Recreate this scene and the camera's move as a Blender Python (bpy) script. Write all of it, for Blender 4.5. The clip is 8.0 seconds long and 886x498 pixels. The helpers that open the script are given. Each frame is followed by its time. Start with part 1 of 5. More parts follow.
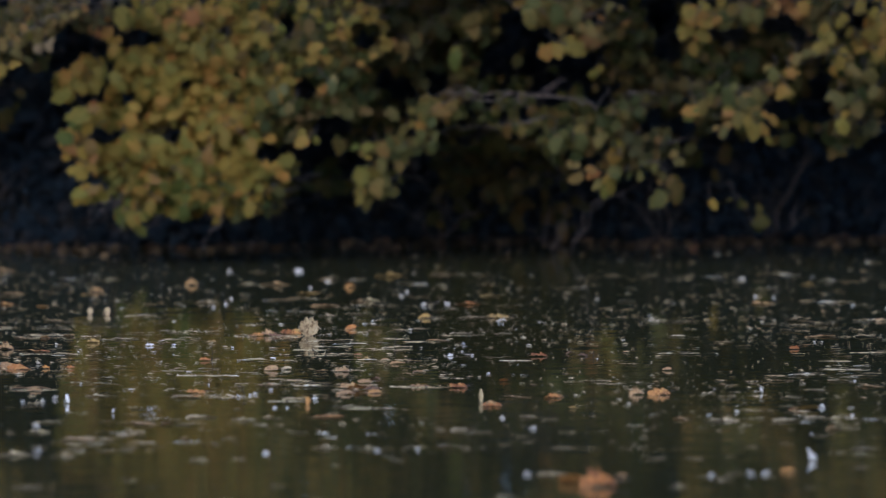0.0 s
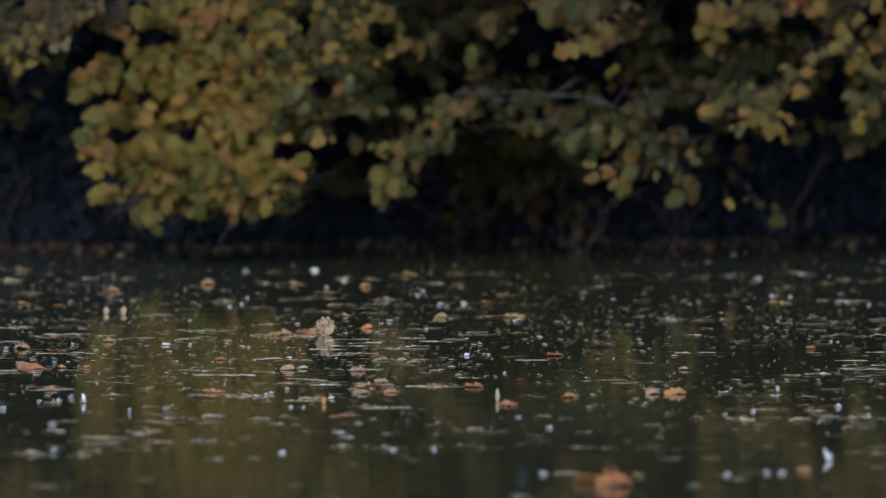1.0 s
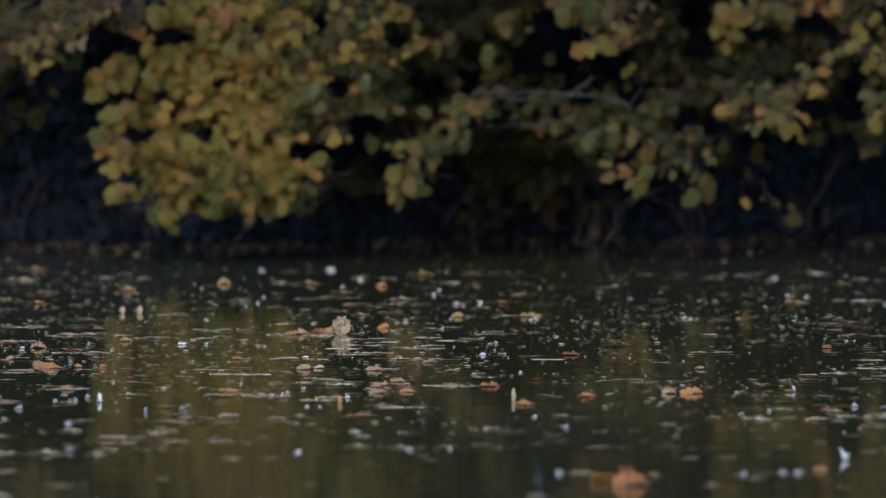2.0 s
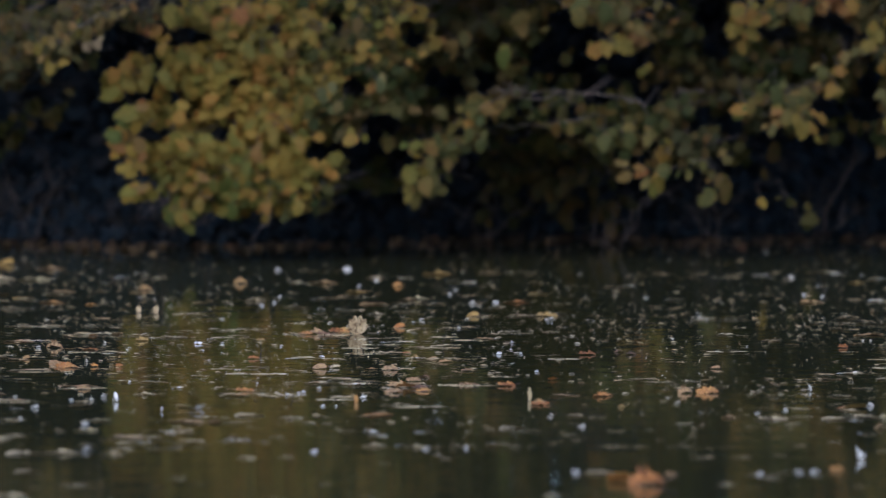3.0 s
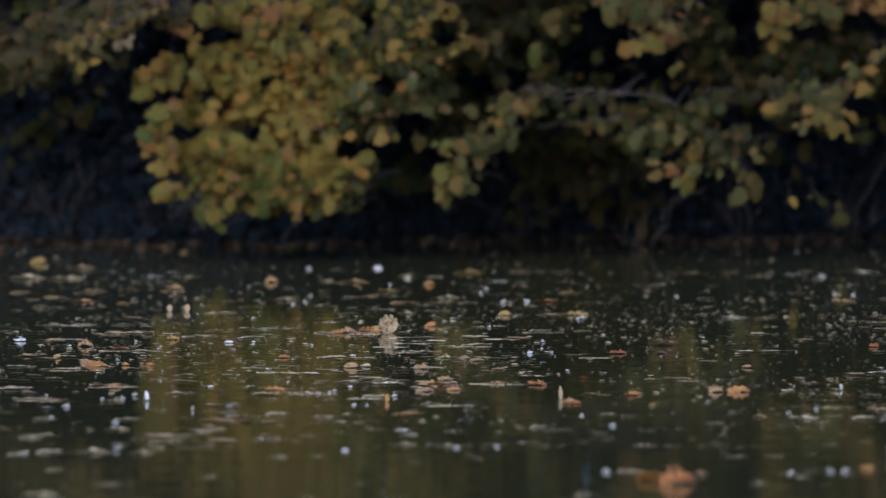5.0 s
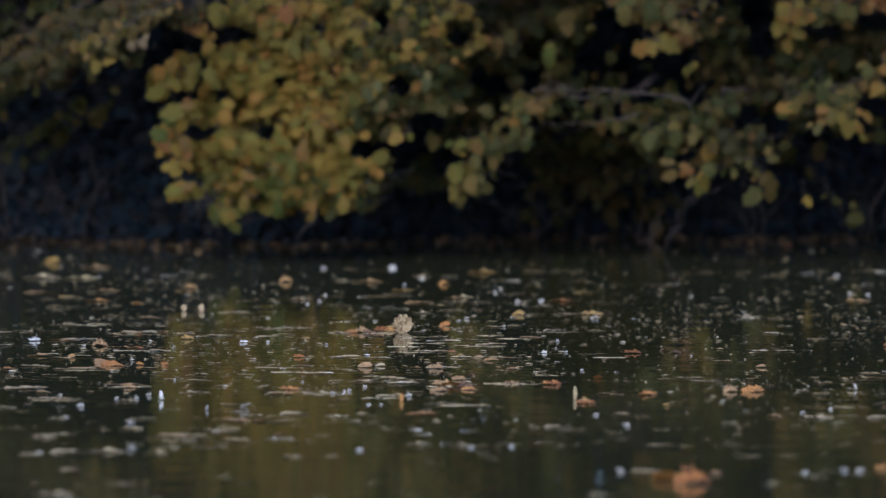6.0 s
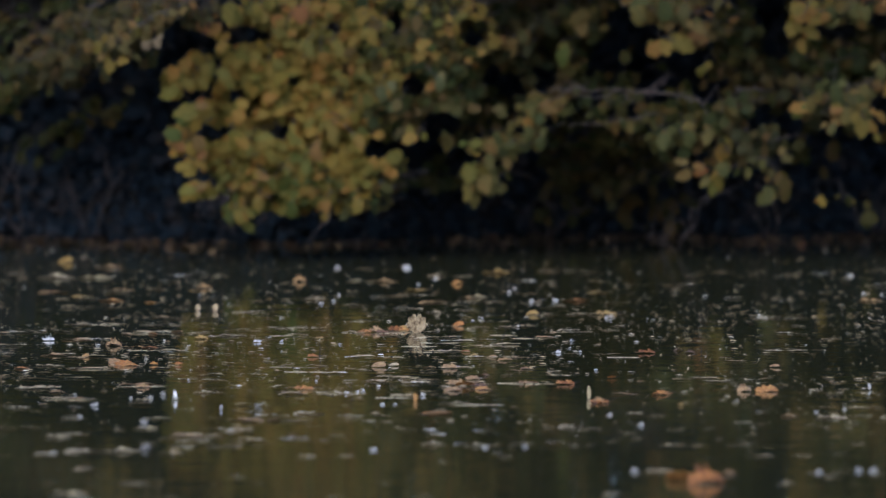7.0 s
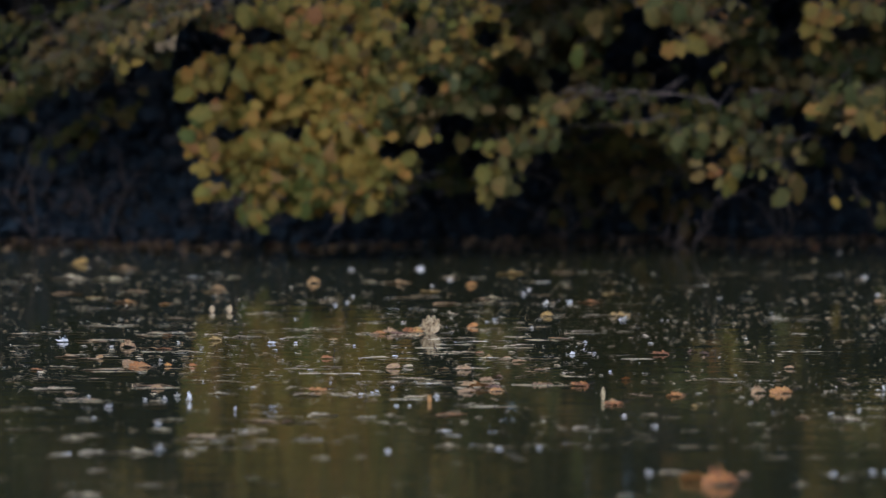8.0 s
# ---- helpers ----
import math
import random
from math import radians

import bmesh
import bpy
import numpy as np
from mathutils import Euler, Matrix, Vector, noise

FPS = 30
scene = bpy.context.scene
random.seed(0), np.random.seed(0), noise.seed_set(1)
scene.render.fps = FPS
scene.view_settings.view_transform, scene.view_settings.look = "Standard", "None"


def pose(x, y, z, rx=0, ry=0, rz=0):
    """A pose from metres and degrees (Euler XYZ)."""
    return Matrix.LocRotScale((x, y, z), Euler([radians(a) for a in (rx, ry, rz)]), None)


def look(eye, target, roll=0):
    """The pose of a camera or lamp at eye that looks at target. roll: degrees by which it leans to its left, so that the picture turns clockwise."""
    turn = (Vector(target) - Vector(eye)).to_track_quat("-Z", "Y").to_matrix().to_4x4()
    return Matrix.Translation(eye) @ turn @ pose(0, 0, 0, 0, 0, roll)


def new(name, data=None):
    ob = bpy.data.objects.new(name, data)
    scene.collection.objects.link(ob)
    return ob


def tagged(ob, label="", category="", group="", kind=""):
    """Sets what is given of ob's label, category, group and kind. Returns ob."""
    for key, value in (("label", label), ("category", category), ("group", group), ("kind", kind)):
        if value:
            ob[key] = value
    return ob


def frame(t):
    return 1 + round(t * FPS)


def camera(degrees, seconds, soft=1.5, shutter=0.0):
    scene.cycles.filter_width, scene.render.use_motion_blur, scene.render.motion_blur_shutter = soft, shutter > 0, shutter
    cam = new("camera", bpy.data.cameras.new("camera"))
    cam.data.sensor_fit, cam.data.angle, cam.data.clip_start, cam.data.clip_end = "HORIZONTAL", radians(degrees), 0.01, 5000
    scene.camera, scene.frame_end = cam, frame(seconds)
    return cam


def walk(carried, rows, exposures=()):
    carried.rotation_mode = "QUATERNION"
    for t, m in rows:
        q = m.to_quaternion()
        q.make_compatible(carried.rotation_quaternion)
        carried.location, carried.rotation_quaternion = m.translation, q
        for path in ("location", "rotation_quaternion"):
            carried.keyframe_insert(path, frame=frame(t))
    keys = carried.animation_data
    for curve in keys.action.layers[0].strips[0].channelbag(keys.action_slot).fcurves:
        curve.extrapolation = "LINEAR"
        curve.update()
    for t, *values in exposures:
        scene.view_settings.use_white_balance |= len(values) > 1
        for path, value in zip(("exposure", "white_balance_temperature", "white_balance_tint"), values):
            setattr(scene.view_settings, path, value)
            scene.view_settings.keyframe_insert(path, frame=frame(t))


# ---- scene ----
cam = camera(7.0, 8.0, soft=1.5)
cam.data.dof.use_dof = True
cam.data.dof.focus_distance = 26.9
cam.data.dof.aperture_fstop = 2.8
EYE = 1.7  # the tripod's height above the water
# seconds, turn to the left, look up
PAN = [
    (0.0, -0.4828, -2.7530),
    (0.5, -0.4189, -2.7557),
    (1.0, -0.3545, -2.7579),
    (1.5, -0.2906, -2.7602),
    (3.0, -0.0983, -2.7664),
    (3.5, -0.0358, -2.7686),
    (4.0, 0.0268, -2.7709),
    (4.5, 0.0872, -2.7731),
    (6.0, 0.2606, -2.7780),
    (6.5, 0.3151, -2.7794),
    (7.0, 0.3710, -2.7794),
    (7.5, 0.4247, -2.7798),
    (8.0, 0.4828, -2.7680),
]
walk(cam, [(t, pose(0, 0, EYE, 90 + up, 0, left)) for t, left, up in PAN], [(0, 0.37, 4870, 10)])

# ---- world and sun: a dull autumn day, high soft light ----
world = bpy.data.worlds.new("sky")
scene.world = world
world.use_nodes = True
wn = world.node_tree.nodes
sky = wn.new("ShaderNodeTexSky")
sky.sky_type, sky.sun_disc = "NISHITA", False
sky.dust_density = 3.0
sky.sun_elevation, sky.sun_rotation = radians(36), radians(199)
world.node_tree.links.new(sky.outputs[0], wn["Background"].inputs[0])
wn["Background"].inputs[1].default_value = 0.3
sun_data = bpy.data.lights.new("sun", "SUN")
sun_data.energy, sun_data.angle, sun_data.color = 1.2, radians(70), (1.0, 0.93, 0.82)
sun = new("sun", sun_data)
sun.matrix_world = look((-9, -26, 20), (0, 0, 0))

# ---- materials ----


def nodes_of(name):
    m = bpy.data.materials.new(name)
    m.use_nodes = True
    t = m.node_tree
    return m, t, t.nodes["Principled BSDF"]


def ramp(t, stops):
    r = t.nodes.new("ShaderNodeValToRGB")
    while len(r.color_ramp.elements) < len(stops):
        r.color_ramp.elements.new(0.5)
    for e, (p, c) in zip(r.color_ramp.elements, stops):
        e.position, e.color = p, (*c, 1)
    return r


def noise_node(t, scale, detail=3.0, stretch=None):
    n = t.nodes.new("ShaderNodeTexNoise")
    n.inputs["Scale"].default_value, n.inputs["Detail"].default_value = scale, detail
    c = t.nodes.new("ShaderNodeTexCoord")
    if stretch:
        mp = t.nodes.new("ShaderNodeMapping")
        mp.inputs["Scale"].default_value = stretch
        t.links.new(c.outputs["Object"], mp.inputs["Vector"])
        t.links.new(mp.outputs[0], n.inputs["Vector"])
    else:
        t.links.new(c.outputs["Object"], n.inputs["Vector"])
    return n


def leaf_material(name, stops, single, rough=0.5, through_light=0.25, blotch=22.0, gloss=0.35, stain=0.5):
    """A leaf's colour: one tint for each leaf, blotched, lit through its thin blade."""
    m, t, p = nodes_of(name)
    if single:
        rnd = t.nodes.new("ShaderNodeObjectInfo").outputs["Random"]
    else:
        rnd = t.nodes.new("ShaderNodeNewGeometry").outputs["Random Per Island"]
    r = ramp(t, stops)
    n = noise_node(t, blotch, 4)
    shift = t.nodes.new("ShaderNodeMath")  # each leaf turns greener or browner in patches
    shift.operation = "MULTIPLY_ADD"
    patch = noise_node(t, blotch * 0.45, 2)
    t.links.new(patch.outputs[0], shift.inputs[0])
    shift.inputs[1].default_value = 1.1
    less = t.nodes.new("ShaderNodeMath")
    less.operation = "SUBTRACT"
    less.inputs[1].default_value = 0.55
    t.links.new(rnd, less.inputs[0])
    t.links.new(less.outputs[0], shift.inputs[2])
    t.links.new(shift.outputs[0], r.inputs[0])
    dark = ramp(t, [(0.33, (1 - stain, 1 - 1.1 * stain, 1 - 1.2 * stain)), (0.55, (1, 1, 1)), (0.72, (1.0, 0.9, 0.75))])
    t.links.new(n.outputs[0], dark.inputs[0])
    mix = t.nodes.new("ShaderNodeMix")
    mix.data_type, mix.blend_type = "RGBA", "MULTIPLY"
    mix.inputs[0].default_value = 1.0
    t.links.new(r.outputs[0], mix.inputs[6])
    t.links.new(dark.outputs[0], mix.inputs[7])
    t.links.new(mix.outputs[2], p.inputs["Base Color"])
    p.inputs["Roughness"].default_value = rough
    p.inputs["Specular IOR Level"].default_value = gloss
    fine = noise_node(t, 140, 2)
    b = t.nodes.new("ShaderNodeBump")
    b.inputs["Strength"].default_value, b.inputs["Distance"].default_value = 0.4, 0.003
    t.links.new(fine.outputs[0], b.inputs["Height"])
    t.links.new(b.outputs[0], p.inputs["Normal"])
    if through_light:
        tr = t.nodes.new("ShaderNodeBsdfTranslucent")
        t.links.new(mix.outputs[2], tr.inputs["Color"])
        ms = t.nodes.new("ShaderNodeMixShader")
        ms.inputs[0].default_value = through_light
        t.links.new(p.outputs[0], ms.inputs[1])
        t.links.new(tr.outputs[0], ms.inputs[2])
        t.links.new(ms.outputs[0], t.nodes["Material Output"].inputs["Surface"])
    return m


def rough_material(name, stops, scale, rough=0.9, bump=0.01, stretch=None, detail=6.0):
    m, t, p = nodes_of(name)
    n = noise_node(t, scale, detail, stretch)
    r = ramp(t, stops)
    t.links.new(n.outputs[0], r.inputs[0])
    t.links.new(r.outputs[0], p.inputs["Base Color"])
    p.inputs["Roughness"].default_value = rough
    p.inputs["Specular IOR Level"].default_value = 0.15
    b = t.nodes.new("ShaderNodeBump")
    b.inputs["Strength"].default_value, b.inputs["Distance"].default_value = 0.8, bump
    t.links.new(n.outputs[0], b.inputs["Height"])
    t.links.new(b.outputs[0], p.inputs["Normal"])
    return m


# bank leaves: deep shade and its blue haze are put into this colour
SHADED_BANK = [(0.0, (0.0078, 0.0128, 0.0200)), (0.6, (0.0122, 0.0182, 0.0258)), (1.0, (0.0255, 0.0232, 0.0255))]
LITTER = [(0.0, (0.05, 0.028, 0.014)), (0.5, (0.095, 0.056, 0.025)), (0.8, (0.14, 0.092, 0.042)), (1.0, (0.12, 0.052, 0.019))]


def leaf_tint(name, stops):
    """One kind of tree leaf: the material of single leaves and that of joined foliage."""
    return leaf_material(name + "_leaf", stops, True, 0.65, 0.5, 4, 0.12, 0.22), leaf_material(name + "_foliage", stops, False, 0.65, 0.5, 40, 0.12, 0.22)


LEAF_GOLD = leaf_tint("gold", [(0.0, (0.104, 0.088, 0.014)), (0.3, (0.140, 0.103, 0.016)), (0.7, (0.172, 0.111, 0.017)), (1.0, (0.190, 0.095, 0.017))])
LEAF_GREEN = leaf_tint("yellow_green", [(0.0, (0.056, 0.064, 0.012)), (0.35, (0.093, 0.082, 0.014)), (0.7, (0.129, 0.090, 0.015)), (1.0, (0.157, 0.081, 0.015))])
LEAF_PALEGREEN = leaf_tint("pale_green", [(0.0, (0.058, 0.064, 0.024)), (0.6, (0.094, 0.084, 0.030)), (1.0, (0.117, 0.087, 0.030))])
LEAF_TAN = leaf_tint("ochre", [(0.0, (0.077, 0.070, 0.013)), (0.4, (0.116, 0.087, 0.015)), (0.8, (0.150, 0.096, 0.017)), (1.0, (0.162, 0.078, 0.017))])
LEAF_COPPER = leaf_tint("copper", [(0.0, (0.112, 0.071, 0.020)), (0.5, (0.146, 0.076, 0.020)), (1.0, (0.146, 0.060, 0.020))])
LEAF_BRIGHT = leaf_tint("bright", [(0.0, (0.089, 0.070, 0.012)), (0.5, (0.125, 0.085, 0.014)), (1.0, (0.137, 0.070, 0.014))])
LEAF_PALE = leaf_tint("faded", [(0.0, (0.151, 0.113, 0.062)), (1.0, (0.189, 0.135, 0.079))])
LEAF_MOSS = leaf_tint("moss", [(0.0, (0.041, 0.046, 0.013)), (0.4, (0.070, 0.062, 0.016)), (0.75, (0.098, 0.071, 0.017)), (1.0, (0.120, 0.066, 0.017))])
LEAF_UMBER = leaf_tint("umber", [(0.0, (0.056, 0.049, 0.014)), (0.4, (0.085, 0.063, 0.017)), (0.8, (0.116, 0.072, 0.020)), (1.0, (0.126, 0.060, 0.019))])
# olive and dull leaves: the inner crown's shade is darkened into both colours
LEAF_SHADED_OLIVE = leaf_tint("olive", [(0.0, (0.018, 0.023, 0.005)), (0.4, (0.033, 0.033, 0.007)), (0.75, (0.050, 0.041, 0.008)), (1.0, (0.068, 0.042, 0.011))])
LEAF_SHADED_DULL = leaf_tint("dull", [(0.0, (0.020, 0.021, 0.006)), (0.4, (0.035, 0.030, 0.008)), (0.8, (0.052, 0.036, 0.009)), (1.0, (0.063, 0.036, 0.010))])
M_SHADED_BANK = leaf_material("shade_tinted_foliage", SHADED_BANK, False, 0.8, 0.2, 22, 0.08)
# distance haze in the wood, painted as blue into the thicket's leaves
M_HAZE_THICKET = leaf_material("haze_blue_thicket", [(0.0, (0.036, 0.055, 0.070)), (0.6, (0.052, 0.070, 0.085)), (1.0, (0.076, 0.074, 0.076))], False, 0.8, 0.2, 22, 0.08)
M_LITTER = leaf_material("leaf_litter", LITTER, False, 0.7, 0.1)
M_RUST = leaf_material("rust_leaf", [(0.0, (0.120, 0.046, 0.012)), (0.5, (0.225, 0.092, 0.022)), (1.0, (0.295, 0.152, 0.042))], True, 0.55, 0.15, 8, 0.18, 0.72)
M_TAN = leaf_material("tan_leaf", [(0.0, (0.150, 0.085, 0.035)), (0.5, (0.230, 0.146, 0.070)), (1.0, (0.210, 0.122, 0.045))], True, 0.6, 0.15, 8, 0.18, 0.72)
M_PALE = leaf_material("pale_leaf", [(0.0, (0.215, 0.155, 0.084)), (0.5, (0.315, 0.245, 0.145)), (1.0, (0.26, 0.205, 0.106))], True, 0.6, 0.15, 8, 0.14, 0.72)
M_YELLOW = leaf_material("yellow_leaf", [(0.0, (0.20, 0.125, 0.034)), (1.0, (0.26, 0.165, 0.052))], True, 0.5, 0.2, 8, 0.18, 0.72)
M_BROWN = leaf_material("brown_leaf", [(0.0, (0.05, 0.03, 0.02)), (1.0, (0.12, 0.06, 0.03))], True, 0.6, 0.1, 5, 0.18, 0.55)
M_DEBRIS = leaf_material("floating_debris", [(0.0, (0.15, 0.098, 0.046)), (0.4, (0.26, 0.190, 0.100)), (0.75, (0.36, 0.285, 0.165)), (0.92, (0.44, 0.37, 0.25)), (1.0, (0.58, 0.53, 0.45))], False, 0.7, 0.0, 40, 0.12)
M_FEATHER = leaf_material("white_feather", [(0.0, (0.46, 0.43, 0.40)), (1.0, (0.62, 0.58, 0.55))], True, 0.7, 0.2, 60)
M_STRAW = leaf_material("dry_straw", [(0.0, (0.20, 0.155, 0.085)), (0.5, (0.27, 0.215, 0.125)), (1.0, (0.33, 0.28, 0.18))], True, 0.6, 0.0, 9, 0.2, 0.4)
M_BARK = rough_material("bark", [(0.3, (0.016, 0.014, 0.012)), (0.7, (0.042, 0.035, 0.03))], 18, 0.9, 0.01, (1, 1, 0.25))
M_TWIG = rough_material("twig_bark", [(0.3, (0.026, 0.020, 0.016)), (0.7, (0.055, 0.042, 0.035))], 30, 0.85, 0.003)
M_STEM = rough_material("stem_bark", [(0.3, (0.023, 0.018, 0.016)), (0.7, (0.053, 0.040, 0.036))], 30, 0.85, 0.003)
M_BRANCH = rough_material("branch_bark", [(0.3, (0.042, 0.032, 0.027)), (0.7, (0.100, 0.074, 0.063))], 40, 0.85, 0.003)
M_SOIL = rough_material("bank_soil", [(0.3, (0.008, 0.007, 0.006)), (0.6, (0.015, 0.013, 0.011)), (0.8, (0.026, 0.021, 0.015))], 3.0, 0.95, 0.05)


def water_material():
    m, t, p = nodes_of("pond_water")
    p.inputs["Base Color"].default_value = (0.0225, 0.0208, 0.0088, 1)
    p.inputs["Roughness"].default_value = 0.035
    p.inputs["IOR"].default_value = 1.33
    a = noise_node(t, 7.0, 2.0, (0.3, 1.0, 1.0))
    c = noise_node(t, 0.7, 2.0)
    add = t.nodes.new("ShaderNodeMath")
    add.operation = "MULTIPLY_ADD"
    t.links.new(c.outputs[0], add.inputs[0])
    add.inputs[1].default_value = 2.0
    t.links.new(a.outputs[0], add.inputs[2])
    b = t.nodes.new("ShaderNodeBump")
    b.inputs["Strength"].default_value, b.inputs["Distance"].default_value = 1.0, 0.0015
    t.links.new(add.outputs[0], b.inputs["Height"])
    t.links.new(b.outputs[0], p.inputs["Normal"])
    return m


M_WATER = water_material()

# ---- mesh helpers ----


def link_mesh(name, verts, faces, material, parent=None, label="", kind="", smooth=True):
    me = bpy.data.meshes.new(name)
    me.from_pydata([tuple(v) for v in verts], [], faces)
    me.materials.append(material)
    if smooth:
        me.shade_smooth()
    ob = new(name, me)
    if parent is not None:
        ob.parent = parent
        ob.location = -parent.location
    return tagged(ob, label, kind=kind)


def thing(name, place, label, category, group=""):
    ob = new(name)
    ob.location = place
    ob.empty_display_size = 0.1
    return tagged(ob, label, category, group)


def ovate(droop=0.25, fold=0.18, wide=0.8, teeth=0.0):
    """A broad leaf, one long, in the local xy plane, its stalk at the origin and its tip along +y."""
    stations = [(0.0, 0.0), (0.05, 0.5), (0.2, 0.88), (0.44, 1.0), (0.68, 0.92), (0.88, 0.6), (1.0, 0.0)]
    verts, faces, rows = [], [], []
    for k, (s, w) in enumerate(stations):
        z = -droop * s * s
        half = wide / 2 * w * (1 + teeth * (-1) ** k)
        if w == 0:
            rows.append([len(verts)])
            verts.append((0, s, z))
        else:
            rows.append([len(verts), len(verts) + 1, len(verts) + 2])
            verts += [(-half, s - 0.04, z + fold * half), (0, s, z), (half, s - 0.04, z + fold * half)]
    for a, b in zip(rows, rows[1:]):
        if len(a) == 1:
            faces += [(a[0], b[1], b[0]), (a[0], b[2], b[1])]
        elif len(b) == 1:
            faces += [(a[0], a[1], b[0]), (a[1], a[2], b[0])]
        else:
            faces += [(a[0], a[1], b[1], b[0]), (a[1], a[2], b[2], b[1])]
    return np.array(verts, float), faces


def lobed(lobes, wide, curl, rnd, bend=1.0):
    """A lobed leaf with uneven curled margins, one long, lying in the local xy plane, middle at the origin."""
    n = lobes * 6
    left, mid, right, faces = [], [], [], []
    curl_l, curl_r = curl * rnd.uniform(0.3, 1.6), curl * rnd.uniform(0.3, 1.6)
    arch, twist, phase = bend * curl * rnd.uniform(-1.8, 0.9), rnd.uniform(-0.6, 0.6) * curl, rnd.random()
    size = [rnd.uniform(0.75, 1.2) for _ in range(2 * lobes + 4)]
    for k in range(n + 1):
        s = k / n
        env = math.sin(math.pi * min(1, s * 0.9 + 0.06)) ** 0.65
        row = []
        for side, c in ((-1, curl_l), (1, curl_r)):
            q = s * lobes + (phase if side > 0 else 0.5)
            half = wide / 2 * env * (0.6 + 0.42 * math.sqrt(0.5 + 0.5 * math.cos(2 * math.pi * q))) * size[int(q) + (lobes + 2 if side > 0 else 0)]
            half = max(half, 0.015)
            out = half / (wide / 2)
            row.append((side * half * (1 - 0.25 * c * out), s - 0.5 + 0.05 * math.cos(2 * math.pi * q), c * out * out * rnd.uniform(0.8, 1.2) + side * twist * (s - 0.5)))
        end = arch * (2 * s - 1) ** 2
        left.append((row[0][0], row[0][1], row[0][2] + end))
        mid.append((0.02 * math.sin(9 * s + phase), s - 0.5, end))
        right.append((row[1][0], row[1][1], row[1][2] + end))
    verts = left + mid + right
    m = n + 1
    for k in range(n):
        faces += [(k, m + k, m + k + 1, k + 1), (m + k, 2 * m + k, 2 * m + k + 1, m + k + 1)]
    return np.array(verts, float), faces


def fingered(rnd):
    """An upright dry leaf, one high: fingers that spread from a narrow foot, cupped, middle at the origin."""
    n = 37
    foot, inner, outer = [], [], []
    for k in range(n):
        a = -1.15 + 2.3 * k / (n - 1)
        finger = abs(math.cos(5 * math.pi * k / (n - 1)))
        r = (0.78 + 0.22 * finger ** 0.5) * (1 - 0.18 * (a / 1.15) ** 2) * rnd.uniform(0.97, 1.03)
        cup = 0.22 * math.cos(a) + 0.03 * finger
        foot.append((0.09 * math.sin(a), -0.5 + 0.04 * math.cos(a), 0))
        inner.append((0.55 * r * math.sin(0.8 * a), -0.5 + 0.55 * r * math.cos(a), 0.5 * cup - 0.05 * finger))
        outer.append((0.70 * r * math.sin(a), -0.5 + r * math.cos(0.85 * a), cup))
    verts = foot + inner + outer
    faces = [(q * n + k, q * n + k + 1, (q + 1) * n + k + 1, (q + 1) * n + k) for q in range(2) for k in range(n - 1)]
    return np.array(verts, float), faces


def frame_of(p, tip, up, size):
    """The pose of a leaf at p whose tip points along tip and whose face looks along up."""
    y = Vector(tip).normalized()
    x = y.cross(Vector(up)).normalized()
    z = x.cross(y)
    m = Matrix((x, y, z)).transposed().to_4x4()
    return Matrix.Translation(p) @ m @ Matrix.Scale(size, 4)


def scatter(name, shapes, poses, material, parent=None, label="", kind="stuff"):
    """Many small leaves joined into one mesh."""
    verts, faces, base = [], [], 0
    for k, m in enumerate(poses):
        v, f = shapes[k % len(shapes)]
        a = np.array(m)
        w = v @ a[:3, :3].T + a[:3, 3]
        verts.append(w)
        faces += [tuple(i + base for i in q) for q in f]
        base += len(v)
    return link_mesh(name, np.concatenate(verts), faces, material, parent, label, kind)


def tube(points, radii, sides=6):
    """Vertices and faces of a tapered round stick along points."""
    verts, faces = [], []
    pts = [Vector(p) for p in points]
    for k, p in enumerate(pts):
        d = (pts[min(k + 1, len(pts) - 1)] - pts[max(k - 1, 0)]).normalized()
        a = d.orthogonal().normalized()
        b = d.cross(a)
        for s in range(sides):
            q = 2 * math.pi * s / sides
            verts.append(p + (a * math.cos(q) + b * math.sin(q)) * radii[k])
    for k in range(len(pts) - 1):
        for s in range(sides):
            i, j = k * sides + s, k * sides + (s + 1) % sides
            faces.append((i, j, j + sides, i + sides))
    faces.append(tuple(range(sides))[::-1])
    faces.append(tuple(range((len(pts) - 1) * sides, len(pts) * sides)))
    return verts, faces


def bent(a, b, rnd, n=6, sag=0.1, wobble=0.05):
    """Points of a crooked stick from a to b."""
    a, b = Vector(a), Vector(b)
    size = (b - a).length
    out = []
    for k in range(n + 1):
        s = k / n
        p = a.lerp(b, s) + Vector((0, 0, sag * size * math.sin(math.pi * s)))
        if 0 < k < n:
            p += Vector([rnd.gauss(0, wobble * size / n * 2) for _ in range(3)])
        out.append(p)
    return out


def joined(pieces):
    verts, faces = [], []
    for v, f in pieces:
        base = len(verts)
        verts += list(v)
        faces += [tuple(i + base for i in q) for q in f]
    return verts, faces


# ---- ground and water ----


def shore(x):
    """How far off the far water's edge lies."""
    return 36.2 + 0.35 * math.sin(0.9 * x) + 0.2 * math.sin(2.7 * x + 1)


def ground_height(x, y):
    edge = shore(x) if abs(x) < 60 else 36.2
    n = noise.noise((x * 0.5, y * 0.5, 0)) * 0.12 + noise.noise((x * 2, y * 2, 3)) * 0.04
    far = y - edge
    near = 2.2 - y
    side = abs(x) - 70
    d = max(far, near, side)
    if d < 0:
        return max(-0.9, d * 0.5) - 0.02
    rise = 0.75 * (1 - math.exp(-d * 1.3)) + 0.25 * min(d, 12) / 3
    if d == near:
        rise *= 0.35
    return rise + n * min(1, d * 3)


